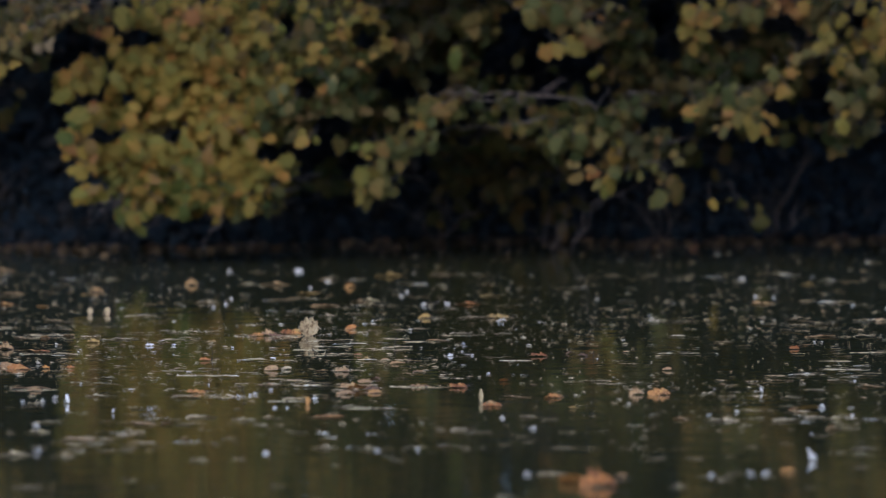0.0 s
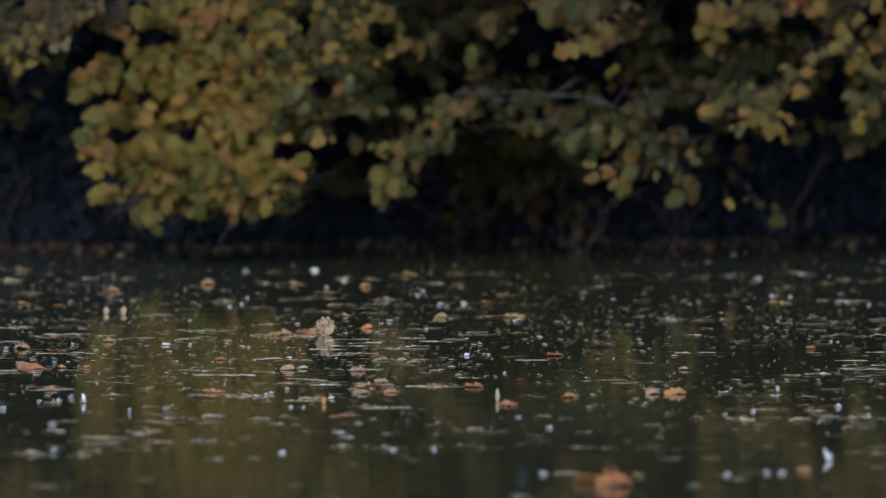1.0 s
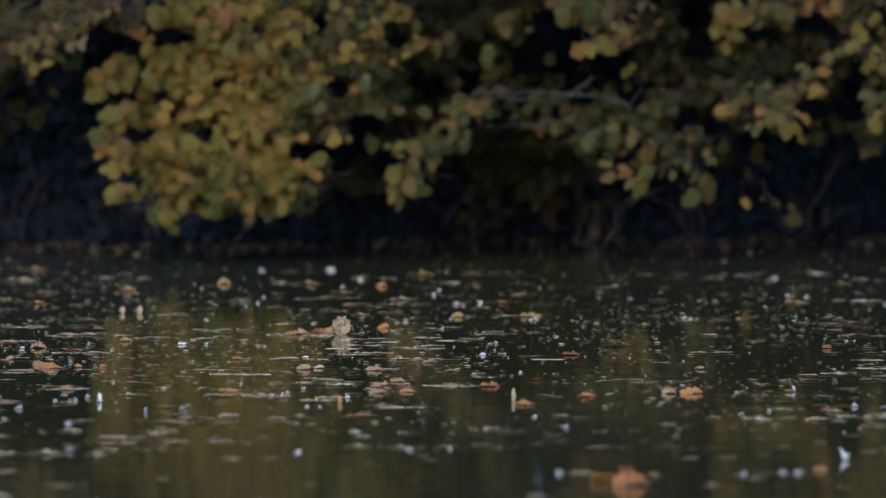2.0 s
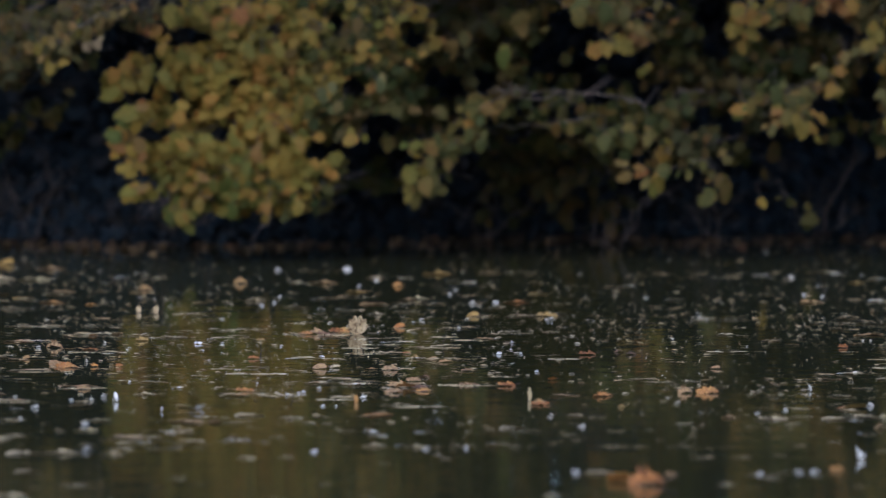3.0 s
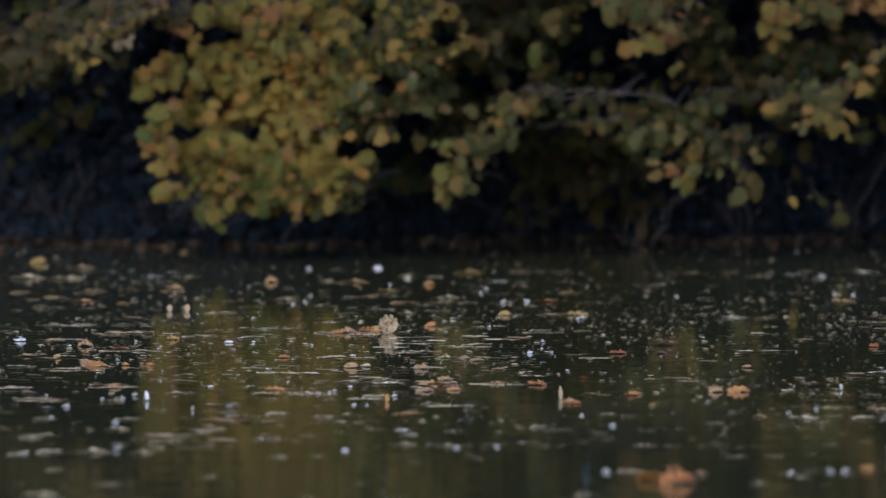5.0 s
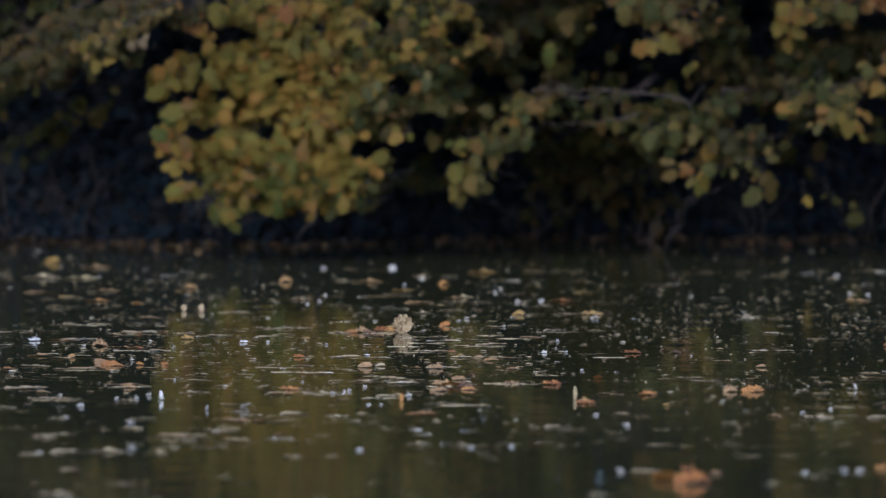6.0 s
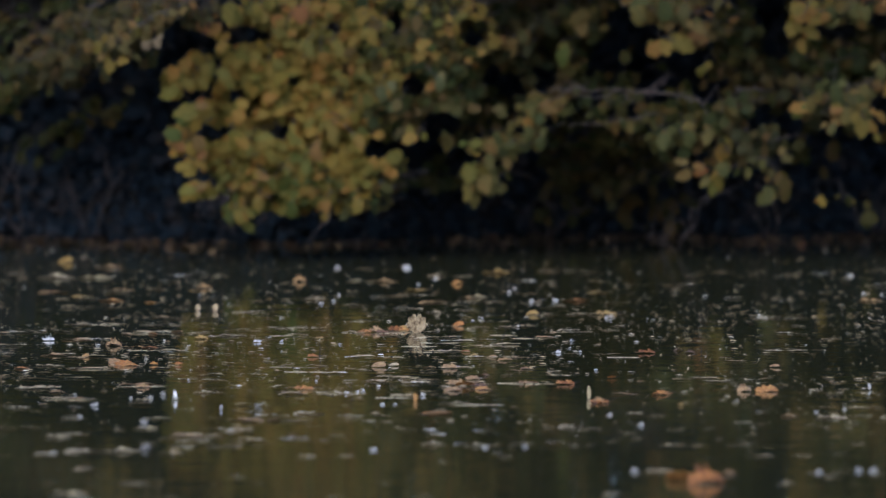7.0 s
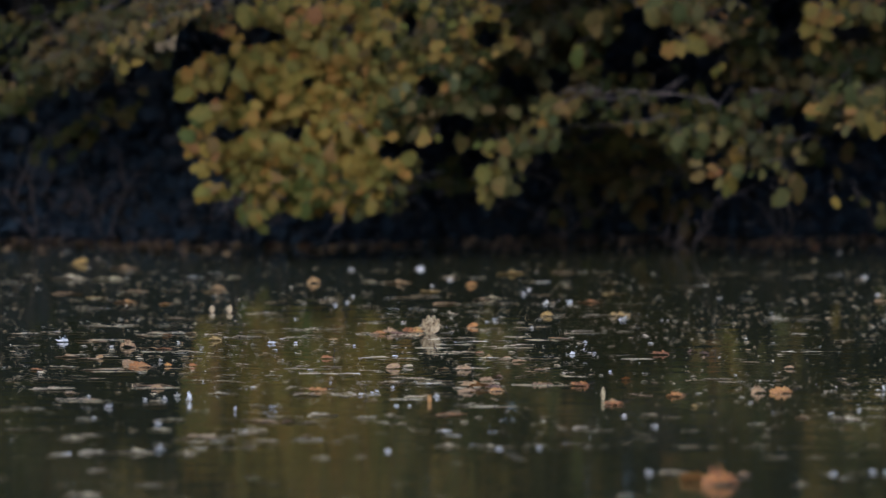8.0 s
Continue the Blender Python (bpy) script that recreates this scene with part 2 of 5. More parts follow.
def build_ground():
    xs = [-1500, -600, -250, -120] + list(np.linspace(-80, -8, 30)) + list(np.linspace(-7.6, 7.6, 77)) + list(np.linspace(8, 80, 30)) + [120, 250, 600, 1500]
    ys = [-1500, -500, -150, -50, -20] + list(np.linspace(-10, 34, 45)) + list(np.linspace(34.4, 44, 49)) + list(np.linspace(45, 80, 20)) + [120, 300, 800, 2500]
    verts = [(x, y, ground_height(x, y)) for y in ys for x in xs]
    w = len(xs)
    faces = [(j * w + i, j * w + i + 1, (j + 1) * w + i + 1, (j + 1) * w + i) for j in range(len(ys) - 1) for i in range(w - 1)]
    link_mesh("ground", verts, faces, M_SOIL, None, "dark damp soil of the wooded pond bank", "structure")


build_ground()
link_mesh("water", [(-75, 1.0, 0), (75, 1.0, 0), (75, 38.5, 0), (-75, 38.5, 0)], [(0, 1, 2, 3)], M_WATER, None, "still dark pond water with faint ripples", "structure", False)

# ---- the trees on the far bank ----


def tree_leaf(rnd):
    """A broad toothed tree leaf with a crooked midrib, an uneven margin and curled halves."""
    v, f = ovate(rnd.uniform(0.05, 0.4), rnd.uniform(-0.1, 0.3), rnd.uniform(0.58, 0.84), rnd.uniform(0.03, 0.14))
    bow, curl = rnd.uniform(-0.12, 0.12), rnd.uniform(-0.1, 0.2)
    for c in v:
        side = c[0]
        c[0] = side * rnd.uniform(0.86, 1.1) + bow * math.sin(math.pi * c[1])
        c[1] += rnd.uniform(-0.03, 0.03)
        c[2] += curl * side * rnd.uniform(0.4, 1.2) + rnd.uniform(-0.03, 0.03)
    return v, f


OVATES = [tree_leaf(random.Random(60 + k)) for k in range(12)]
LEAF_DATA = {}
GAPS = []


def leaf_mesh(k, material):
    key = (k, material.name)
    if key not in LEAF_DATA:
        v, f = OVATES[k]
        me = bpy.data.meshes.new("leaf")
        me.from_pydata([tuple(c) for c in v], [], f)
        me.materials.append(material)
        me.shade_smooth()
        LEAF_DATA[key] = me
    return LEAF_DATA[key]


def gap(x, z, wide, high):
    GAPS.append((x, z, wide, high))


def in_gap(p, size=0.0):
    """Whether a leaf of that size at p would close a gap, as seen from over the water."""
    k = 34.0 / p.y
    u, v = p.x * k, EYE + (p.z - EYE) * k
    return p.y < 35.4 and any(((u - x) / (w + 0.33 * size)) ** 2 + ((v - z) / (h + 0.33 * size)) ** 2 < 1 for x, z, w, h in GAPS)


class BankTree:
    """A leaning bank tree: trunk, high crown, limbs to each spray of foliage, twigs and leaves."""

    def __init__(self, base, top, label, tint, seed, crown=260, front=34.1):
        self.rnd = rnd = random.Random(seed)
        self.ob = thing("tree", base, label, "tree", "trees on the far bank")
        self.line = line = bent(base, top, rnd, 8, 0.03, 0.1)
        v, f = tube(line, [0.11 * (1.25 - 0.9 * k / 8) for k in range(9)], 10)
        link_mesh("trunk", v, f, M_BARK, self.ob)
        self.twigs, self.named, self.singles, self.rest = [], [], [], {}
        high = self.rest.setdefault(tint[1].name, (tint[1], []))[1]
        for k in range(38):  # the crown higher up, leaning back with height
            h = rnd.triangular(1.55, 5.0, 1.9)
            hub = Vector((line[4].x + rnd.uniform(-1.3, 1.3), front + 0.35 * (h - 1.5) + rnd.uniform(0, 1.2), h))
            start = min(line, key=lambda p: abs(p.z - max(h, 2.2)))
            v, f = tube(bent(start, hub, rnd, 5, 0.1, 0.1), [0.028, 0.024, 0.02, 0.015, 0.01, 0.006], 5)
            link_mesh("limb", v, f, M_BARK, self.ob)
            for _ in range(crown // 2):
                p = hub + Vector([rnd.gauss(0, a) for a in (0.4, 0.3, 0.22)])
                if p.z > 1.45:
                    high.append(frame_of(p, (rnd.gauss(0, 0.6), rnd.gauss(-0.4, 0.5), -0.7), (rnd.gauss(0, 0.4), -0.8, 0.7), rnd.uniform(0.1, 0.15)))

    def spray(self, centre, radius, count, size, tint):
        """Leaves along twigs that fan out through an ellipsoid of foliage, towards the open water."""
        rnd, c, r = self.rnd, Vector(centre), Vector(radius)
        start = self.line[0].lerp(self.line[1], rnd.uniform(0.1, 0.5))
        if count > 40:
            v, f = tube(bent(start, c + Vector((0, r.y * 0.6, 0)), rnd, 6, -0.02, 0.06), [(0.006 + 0.014 * min(1.0, count / 150)) * (1 - 0.13 * k) for k in range(7)], 6)
            link_mesh("limb", v, f, M_BARK, self.ob)
        made = tries = 0
        while made < count and tries < count:
            tries += 1
            while True:
                q = Vector([rnd.uniform(-1, 1) for _ in range(3)])
                if q.length < 1:
                    break
            end = c + Vector((q.x * r.x, q.y * r.y, q.z * r.z))
            start = end + Vector((max(-0.04, min(0.25, rnd.gauss(0.1, 0.12))) - 0.3 * q.x * r.x, rnd.uniform(0.06, 0.2), rnd.uniform(-0.02, 0.14)))
            line = bent(start, end, rnd, 3, 0.1, 0.1)
            if not in_gap(end, 2 * size) and not in_gap(start, 2 * size) and not in_gap(line[1], size):
                self.twigs.append(tube(line, [0.003, 0.0026, 0.002, 0.0013], 4))
            along = (end - start).normalized()
            for k in (1, 2, 3):
                p = line[k] + Vector([rnd.gauss(0, 0.25 * size) for _ in range(3)])
                tip = along * 0.3 + Vector((rnd.gauss(0, 0.7), rnd.gauss(-0.25, 0.45), rnd.gauss(-0.6, 0.5)))
                up = Vector((rnd.gauss(0, 0.36), -1.0, rnd.gauss(0.45, 0.28)))
                made += 1
                if in_gap(p + 0.45 * size * tip.normalized(), size):
                    continue
                self.singles.append((frame_of(p, tip, up, size * rnd.triangular(0.65, 1.35, 1.0)), tint))

    def leaf(self, x, y, z, size, turn, tint):
        """One leaf at the edge of a spray that stands out: where its stalk is, its length, and the turn of its tip."""
        rnd, q = self.rnd, radians(turn)
        p = Vector((x, y, z))
        m = frame_of(p, (math.cos(q), rnd.uniform(-0.4, 0.1), math.sin(q)), (rnd.gauss(0, 0.35), -1, rnd.uniform(0.1, 0.7)), size)
        self.named.append((m, tint))
        for _ in range(2):  # smaller leaves on the same twig
            at = p + Vector((rnd.gauss(0, 0.3) * size, rnd.uniform(0.0, 0.06), rnd.gauss(0.1, 0.3) * size))
            way = q + rnd.gauss(0, 0.7)
            self.singles.append((frame_of(at, (math.cos(way), rnd.uniform(-0.5, 0.2), math.sin(way)), (rnd.gauss(0, 0.5), -1, rnd.uniform(0, 0.9)), size * rnd.uniform(0.5, 0.85)), tint))
        self.twigs.append(tube(bent(p, p + Vector((rnd.gauss(0, 0.04), 0.35, 0.05)), rnd, 3, 0, 0.1), [0.0016, 0.002, 0.0026, 0.0036], 4))

    def grown(self):
        """Leaves become parts, the nearest first, up to 300; the others are joined."""
        rnd = self.rnd
        self.singles.sort(key=lambda q: q[0].translation.y)
        room = 300 - len(self.named)
        for m, tint in self.named + self.singles[:room]:
            blade = new("leaf", leaf_mesh(rnd.randrange(12), tint[0]))
            blade.parent = self.ob
            blade.matrix_basis = Matrix.Translation(-self.ob.location) @ m
        for m, tint in self.singles[room:]:
            self.rest.setdefault(tint[1].name, (tint[1], []))[1].append(m)
        v, f = joined(self.twigs)
        link_mesh("brushwood", v, f, M_TWIG, self.ob, "", "stuff")
        for material, poses in self.rest.values():
            scatter("foliage", OVATES, poses, material, self.ob)


# gaps between the sprays, through which the dark bank shows
gap(-1.43, 0.76, 0.040, 0.027)
gap(-1.35, 0.78, 0.034, 0.024)
gap(-1.20, 0.78, 0.037, 0.029)
gap(-1.14, 1.06, 0.111, 0.040)
gap(-1.30, 0.60, 0.080, 0.024)
gap(-1.34, 0.59, 0.053, 0.021)
gap(-1.00, 0.60, 0.058, 0.034)
gap(-0.92, 0.84, 0.027, 0.021)
gap(-0.53, 0.52, 0.058, 0.042)
gap(-1.40, 0.38, 0.080, 0.024)
gap(-0.36, 0.82, 0.048, 0.037)
gap(-0.23, 0.64, 0.090, 0.053)
gap(0.02, 0.86, 0.037, 0.048)
gap(-0.08, 1.06, 0.037, 0.058)
gap(0.54, 0.96, 0.069, 0.080)
gap(0.62, 1.11, 0.053, 0.080)
gap(1.32, 1.16, 0.064, 0.085)
gap(1.34, 1.04, 0.069, 0.058)
gap(1.64, 1.07, 0.085, 0.024)
gap(1.87, 1.12, 0.080, 0.037)
gap(1.97, 1.08, 0.021, 0.048)
gap(0.26, 0.85, 0.048, 0.037)
gap(1.85, 0.72, 0.058, 0.053)
gap(2.04, 0.75, 0.080, 0.053)
gap(1.28, 0.67, 0.042, 0.032)
gap(1.39, 0.66, 0.066, 0.027)
gap(1.05, 0.79, 0.037, 0.048)
gap(0.12, 0.83, 0.042, 0.048)
gap(1.35, 1.00, 0.058, 0.053)
gap(-0.33, 0.53, 0.095, 0.042)
gap(-1.45, 1.03, 0.106, 0.058)
gap(-1.53, 0.93, 0.053, 0.053)
gap(-1.28, 0.89, 0.021, 0.048)
gap(-0.44, 1.11, 0.037, 0.053)
gap(-0.73, 1.09, 0.032, 0.027)
gold_tree = BankTree((-0.9, 37.4, 0.9), (-0.75, 35.8, 5.6), "bank tree with golden olive autumn leaves overhanging the pond", LEAF_GOLD, 3)
gold_tree.spray((-0.99, 33.90, 0.86), (0.24, 0.13, 0.14), 325, 0.065, LEAF_GOLD)
gold_tree.spray((-0.81, 33.90, 0.69), (0.28, 0.13, 0.14), 374, 0.065, LEAF_GOLD)
gold_tree.spray((-1.01, 33.90, 0.50), (0.29, 0.13, 0.11), 315, 0.065, LEAF_GOLD)
gold_tree.spray((-0.89, 33.90, 0.37), (0.28, 0.13, 0.09), 253, 0.065, LEAF_GREEN)
gold_tree.spray((-1.13, 33.90, 0.37), (0.14, 0.13, 0.08), 130, 0.065, LEAF_GREEN)
gold_tree.spray((-0.62, 33.90, 0.43), (0.12, 0.13, 0.15), 190, 0.065, LEAF_GOLD)
gold_tree.spray((-0.93, 33.90, 1.07), (0.31, 0.13, 0.14), 406, 0.065, LEAF_TAN)
gold_tree.spray((-0.61, 33.90, 0.88), (0.22, 0.13, 0.16), 330, 0.065, LEAF_TAN)
gold_tree.spray((-0.68, 33.90, 1.12), (0.16, 0.13, 0.10), 176, 0.065, LEAF_TAN)
gold_tree.spray((-0.44, 33.90, 1.04), (0.22, 0.13, 0.16), 264, 0.065, LEAF_SHADED_OLIVE)
gold_tree.spray((-0.47, 33.90, 0.73), (0.14, 0.13, 0.10), 106, 0.065, LEAF_SHADED_OLIVE)
gold_tree.spray((-0.28, 33.90, 1.07), (0.14, 0.13, 0.14), 123, 0.065, LEAF_SHADED_DULL)
gold_tree.spray((-0.25, 33.90, 0.88), (0.12, 0.13, 0.11), 86, 0.065, LEAF_SHADED_OLIVE)
gold_tree.spray((-0.20, 33.90, 0.73), (0.14, 0.13, 0.05), 44, 0.065, LEAF_SHADED_OLIVE)
gold_tree.spray((-0.54, 33.90, 0.35), (0.08, 0.13, 0.06), 31, 0.065, LEAF_SHADED_OLIVE)
gold_tree.spray((-1.26, 33.90, 0.83), (0.08, 0.13, 0.08), 63, 0.065, LEAF_GOLD)
gold_tree.spray((-1.29, 33.90, 0.69), (0.10, 0.13, 0.05), 50, 0.065, LEAF_GOLD)
gold_tree.spray((-1.26, 33.90, 0.50), (0.12, 0.13, 0.08), 88, 0.065, LEAF_GOLD)
gold_tree.spray((-1.13, 33.90, 0.94), (0.12, 0.13, 0.07), 101, 0.065, LEAF_GOLD)
gold_tree.spray((-1.10, 33.90, 1.17), (0.14, 0.13, 0.05), 61, 0.065, LEAF_TAN)
gold_tree.spray((-0.41, 33.90, 0.61), (0.06, 0.13, 0.01), 17, 0.065, LEAF_SHADED_DULL)
gold_tree.spray((-1.18, 33.90, 0.24), (0.06, 0.13, 0.05), 31, 0.065, LEAF_GREEN)
gold_tree.spray((-0.95, 33.90, 0.26), (0.06, 0.13, 0.04), 30, 0.065, LEAF_GREEN)
gold_tree.spray((-0.62, 33.90, 0.26), (0.08, 0.13, 0.01), 18, 0.065, LEAF_SHADED_OLIVE)
gold_tree.spray((-0.81, 33.90, 0.29), (0.11, 0.13, 0.02), 31, 0.065, LEAF_GREEN)
gold_tree.spray((-0.95, 34.15, 0.77), (0.38, 0.08, 0.22), 599, 0.061, LEAF_TAN)
gold_tree.spray((-0.90, 34.15, 0.45), (0.35, 0.08, 0.17), 435, 0.061, LEAF_TAN)
gold_tree.spray((-0.90, 34.15, 1.06), (0.43, 0.08, 0.14), 453, 0.061, LEAF_TAN)
gold_tree.spray((-0.48, 34.60, 0.95), (0.28, 0.10, 0.22), 293, 0.062, LEAF_SHADED_DULL)
gold_tree.spray((-1.27, 34.12, 0.53), (0.11, 0.08, 0.14), 89, 0.061, LEAF_TAN)
gold_tree.spray((-1.44, 33.90, 0.86), (0.07, 0.13, 0.05), 31, 0.076, LEAF_GOLD)
gold_tree.spray((-1.40, 33.90, 0.73), (0.08, 0.13, 0.04), 24, 0.076, LEAF_GOLD)
gold_tree.spray((-1.44, 33.90, 0.57), (0.06, 0.13, 0.03), 21, 0.076, LEAF_GOLD)
gold_tree.spray((-1.40, 33.90, 0.46), (0.06, 0.13, 0.03), 20, 0.072, LEAF_GOLD)
gold_tree.spray((-1.39, 33.90, 0.33), (0.04, 0.13, 0.02), 11, 0.072, LEAF_GOLD)
gold_tree.spray((-1.35, 34.10, 0.68), (0.06, 0.08, 0.08), 31, 0.065, LEAF_TAN)
gold_tree.spray((-0.36, 33.90, 0.91), (0.19, 0.13, 0.14), 162, 0.057, LEAF_TAN)
gold_tree.spray((-0.31, 33.90, 0.70), (0.14, 0.13, 0.06), 91, 0.057, LEAF_SHADED_DULL)
gold_tree.spray((-0.20, 33.90, 1.07), (0.14, 0.13, 0.11), 71, 0.061, LEAF_TAN)
gold_tree.spray((-0.36, 33.90, 1.15), (0.14, 0.13, 0.06), 53, 0.061, LEAF_GREEN)
gold_tree.spray((-0.34, 34.90, 0.40), (0.14, 0.13, 0.06), 19, 0.067, LEAF_SHADED_OLIVE)
gold_tree.spray((-0.45, 34.60, 0.33), (0.06, 0.13, 0.03), 9, 0.066, LEAF_SHADED_OLIVE)
gold_tree.spray((-0.15, 34.60, 0.84), (0.14, 0.13, 0.08), 44, 0.066, LEAF_SHADED_OLIVE)
gold_tree.leaf(-1.465, 33.50, 0.850, 0.077, 100, LEAF_GOLD)
gold_tree.leaf(-1.421, 33.50, 0.893, 0.077, 75, LEAF_TAN)
gold_tree.leaf(-1.317, 33.50, 0.938, 0.089, -80, LEAF_TAN)
gold_tree.leaf(-1.439, 33.50, 0.811, 0.097, 190, LEAF_GOLD)
gold_tree.leaf(-1.433, 33.50, 0.851, 0.085, -20, LEAF_GREEN)
gold_tree.leaf(-1.344, 33.50, 0.865, 0.066, -60, LEAF_TAN)
gold_tree.leaf(-1.347, 33.50, 0.716, 0.108, 186, LEAF_GREEN)
gold_tree.leaf(-1.367, 33.50, 0.736, 0.070, 10, LEAF_COPPER)
gold_tree.leaf(-1.389, 33.50, 0.686, 0.070, 200, LEAF_GREEN)
gold_tree.leaf(-1.356, 33.50, 0.677, 0.070, -100, LEAF_GOLD)
gold_tree.leaf(-1.428, 33.50, 0.595, 0.085, 165, LEAF_GREEN)
gold_tree.leaf(-1.462, 33.50, 0.573, 0.070, -45, LEAF_COPPER)
gold_tree.leaf(-1.358, 33.50, 0.599, 0.081, -80, LEAF_COPPER)
gold_tree.leaf(-1.408, 33.50, 0.558, 0.070, -60, LEAF_GOLD)
gold_tree.leaf(-1.180, 33.50, 0.625, 0.101, -88, LEAF_GOLD)
gold_tree.leaf(-1.381, 33.50, 0.457, 0.081, 180, LEAF_GOLD)
gold_tree.leaf(-1.377, 33.50, 0.479, 0.077, -30, LEAF_GREEN)
gold_tree.leaf(-1.357, 33.50, 0.350, 0.089, 187, LEAF_GOLD)
gold_tree.leaf(-1.364, 33.50, 0.357, 0.066, 20, LEAF_COPPER)
gold_tree.leaf(-1.202, 33.50, 1.215, 0.120, -85, LEAF_TAN)
gold_tree.leaf(-1.227, 33.50, 1.034, 0.066, -110, LEAF_BRIGHT)
gold_tree.leaf(-1.083, 33.50, 1.209, 0.070, -70, LEAF_TAN)
gold_tree.leaf(-1.166, 33.50, 0.723, 0.077, -90, LEAF_GOLD)
gold_tree.leaf(-0.882, 33.50, 1.197, 0.085, -85, LEAF_COPPER)
gold_tree.leaf(-0.924, 33.50, 0.618, 0.077, -80, LEAF_GOLD)
gold_tree.leaf(-0.814, 33.50, 0.555, 0.085, -70, LEAF_COPPER)
gold_tree.leaf(-0.731, 33.50, 0.648, 0.085, -95, LEAF_TAN)
gold_tree.leaf(-0.850, 33.50, 0.492, 0.085, -85, LEAF_GREEN)
gold_tree.leaf(-0.929, 33.50, 0.411, 0.085, -110, LEAF_GREEN)
gold_tree.leaf(-1.172, 33.50, 0.253, 0.070, -80, LEAF_GREEN)
gold_tree.leaf(-0.923, 33.50, 0.293, 0.081, -85, LEAF_GREEN)
gold_tree.leaf(-0.754, 33.50, 0.299, 0.066, -92, LEAF_BRIGHT)
gold_tree.leaf(-0.599, 33.50, 0.301, 0.070, -120, LEAF_GREEN)
gold_tree.leaf(-1.077, 33.50, 0.312, 0.066, -85, LEAF_BRIGHT)
gold_tree.leaf(-1.074, 33.50, 0.397, 0.058, 10, LEAF_COPPER)
gold_tree.leaf(-0.623, 33.50, 0.600, 0.077, -60, LEAF_TAN)
gold_tree.leaf(-0.499, 33.50, 0.827, 0.066, -90, LEAF_PALEGREEN)
gold_tree.leaf(-0.431, 33.50, 0.766, 0.058, -95, LEAF_PALEGREEN)
gold_tree.leaf(-0.241, 33.50, 0.870, 0.070, -80, LEAF_PALEGREEN)
gold_tree.leaf(-0.342, 33.50, 1.001, 0.085, 25, LEAF_GREEN)
gold_tree.leaf(-0.338, 33.50, 0.600, 0.073, 195, LEAF_TAN)
gold_tree.leaf(-0.853, 33.50, 1.038, 0.085, -70, LEAF_TAN)
gold_tree.leaf(-0.780, 33.50, 0.984, 0.077, -80, LEAF_GREEN)
gold_tree.leaf(-0.549, 33.50, 1.092, 0.085, -75, LEAF_GREEN)
gold_tree.leaf(-0.723, 33.50, 1.040, 0.089, -70, LEAF_TAN)
gold_tree.leaf(-0.339, 33.50, 1.154, 0.077, -95, LEAF_SHADED_OLIVE)
olive_tree = BankTree((0.3, 37.8, 1.0), (0.3, 36.2, 5.8), "bank tree with thin olive and brown leaves", LEAF_SHADED_OLIVE, 5, crown=340, front=33.6)
olive_tree.spray((-0.04, 34.40, 0.98), (0.11, 0.30, 0.06), 39, 0.064, LEAF_SHADED_DULL)
olive_tree.spray((-0.02, 34.50, 1.14), (0.14, 0.30, 0.07), 49, 0.064, LEAF_SHADED_OLIVE)
olive_tree.spray((0.10, 34.30, 0.98), (0.07, 0.30, 0.07), 33, 0.064, LEAF_SHADED_DULL)
olive_tree.spray((0.25, 34.60, 1.11), (0.10, 0.30, 0.09), 35, 0.064, LEAF_SHADED_OLIVE)
olive_tree.spray((0.44, 34.60, 1.11), (0.08, 0.30, 0.10), 28, 0.068, LEAF_SHADED_DULL)
olive_tree.spray((0.42, 34.60, 0.93), (0.11, 0.30, 0.08), 39, 0.068, LEAF_SHADED_OLIVE)
olive_tree.spray((-0.15, 34.40, 1.17), (0.11, 0.30, 0.05), 38, 0.060, LEAF_SHADED_DULL)
olive_tree.spray((0.07, 34.80, 0.67), (0.14, 0.30, 0.06), 33, 0.061, LEAF_SHADED_OLIVE)
olive_tree.spray((0.22, 34.10, 0.71), (0.10, 0.30, 0.04), 31, 0.060, LEAF_MOSS)
olive_tree.spray((0.17, 34.10, 0.57), (0.11, 0.30, 0.05), 36, 0.060, LEAF_MOSS)
olive_tree.spray((0.05, 34.10, 0.53), (0.06, 0.30, 0.04), 18, 0.060, LEAF_MOSS)
olive_tree.spray((-0.03, 34.10, 0.39), (0.06, 0.30, 0.10), 38, 0.060, LEAF_MOSS)
olive_tree.spray((0.49, 34.40, 0.71), (0.17, 0.30, 0.03), 34, 0.060, LEAF_SHADED_OLIVE)
olive_tree.spray((0.61, 34.40, 0.66), (0.11, 0.30, 0.03), 17, 0.060, LEAF_MOSS)
olive_tree.spray((0.42, 35.00, 0.56), (0.20, 0.30, 0.06), 36, 0.065, LEAF_SHADED_OLIVE)
olive_tree.spray((0.67, 35.00, 0.53), (0.17, 0.30, 0.06), 32, 0.065, LEAF_SHADED_OLIVE)
olive_tree.spray((-0.04, 34.70, 0.74), (0.11, 0.30, 0.05), 27, 0.061, LEAF_SHADED_OLIVE)
olive_tree.spray((0.26, 35.00, 0.94), (0.11, 0.30, 0.09), 28, 0.065, LEAF_SHADED_OLIVE)
olive_tree.spray((0.56, 34.90, 1.16), (0.09, 0.30, 0.05), 11, 0.065, LEAF_SHADED_OLIVE)
olive_tree.spray((0.61, 35.00, 0.83), (0.14, 0.30, 0.03), 13, 0.061, LEAF_SHADED_OLIVE)
olive_tree.spray((0.34, 34.90, 1.05), (0.36, 0.30, 0.17), 138, 0.065, LEAF_SHADED_DULL)
olive_tree.spray((0.28, 34.90, 0.86), (0.14, 0.30, 0.09), 26, 0.065, LEAF_SHADED_DULL)
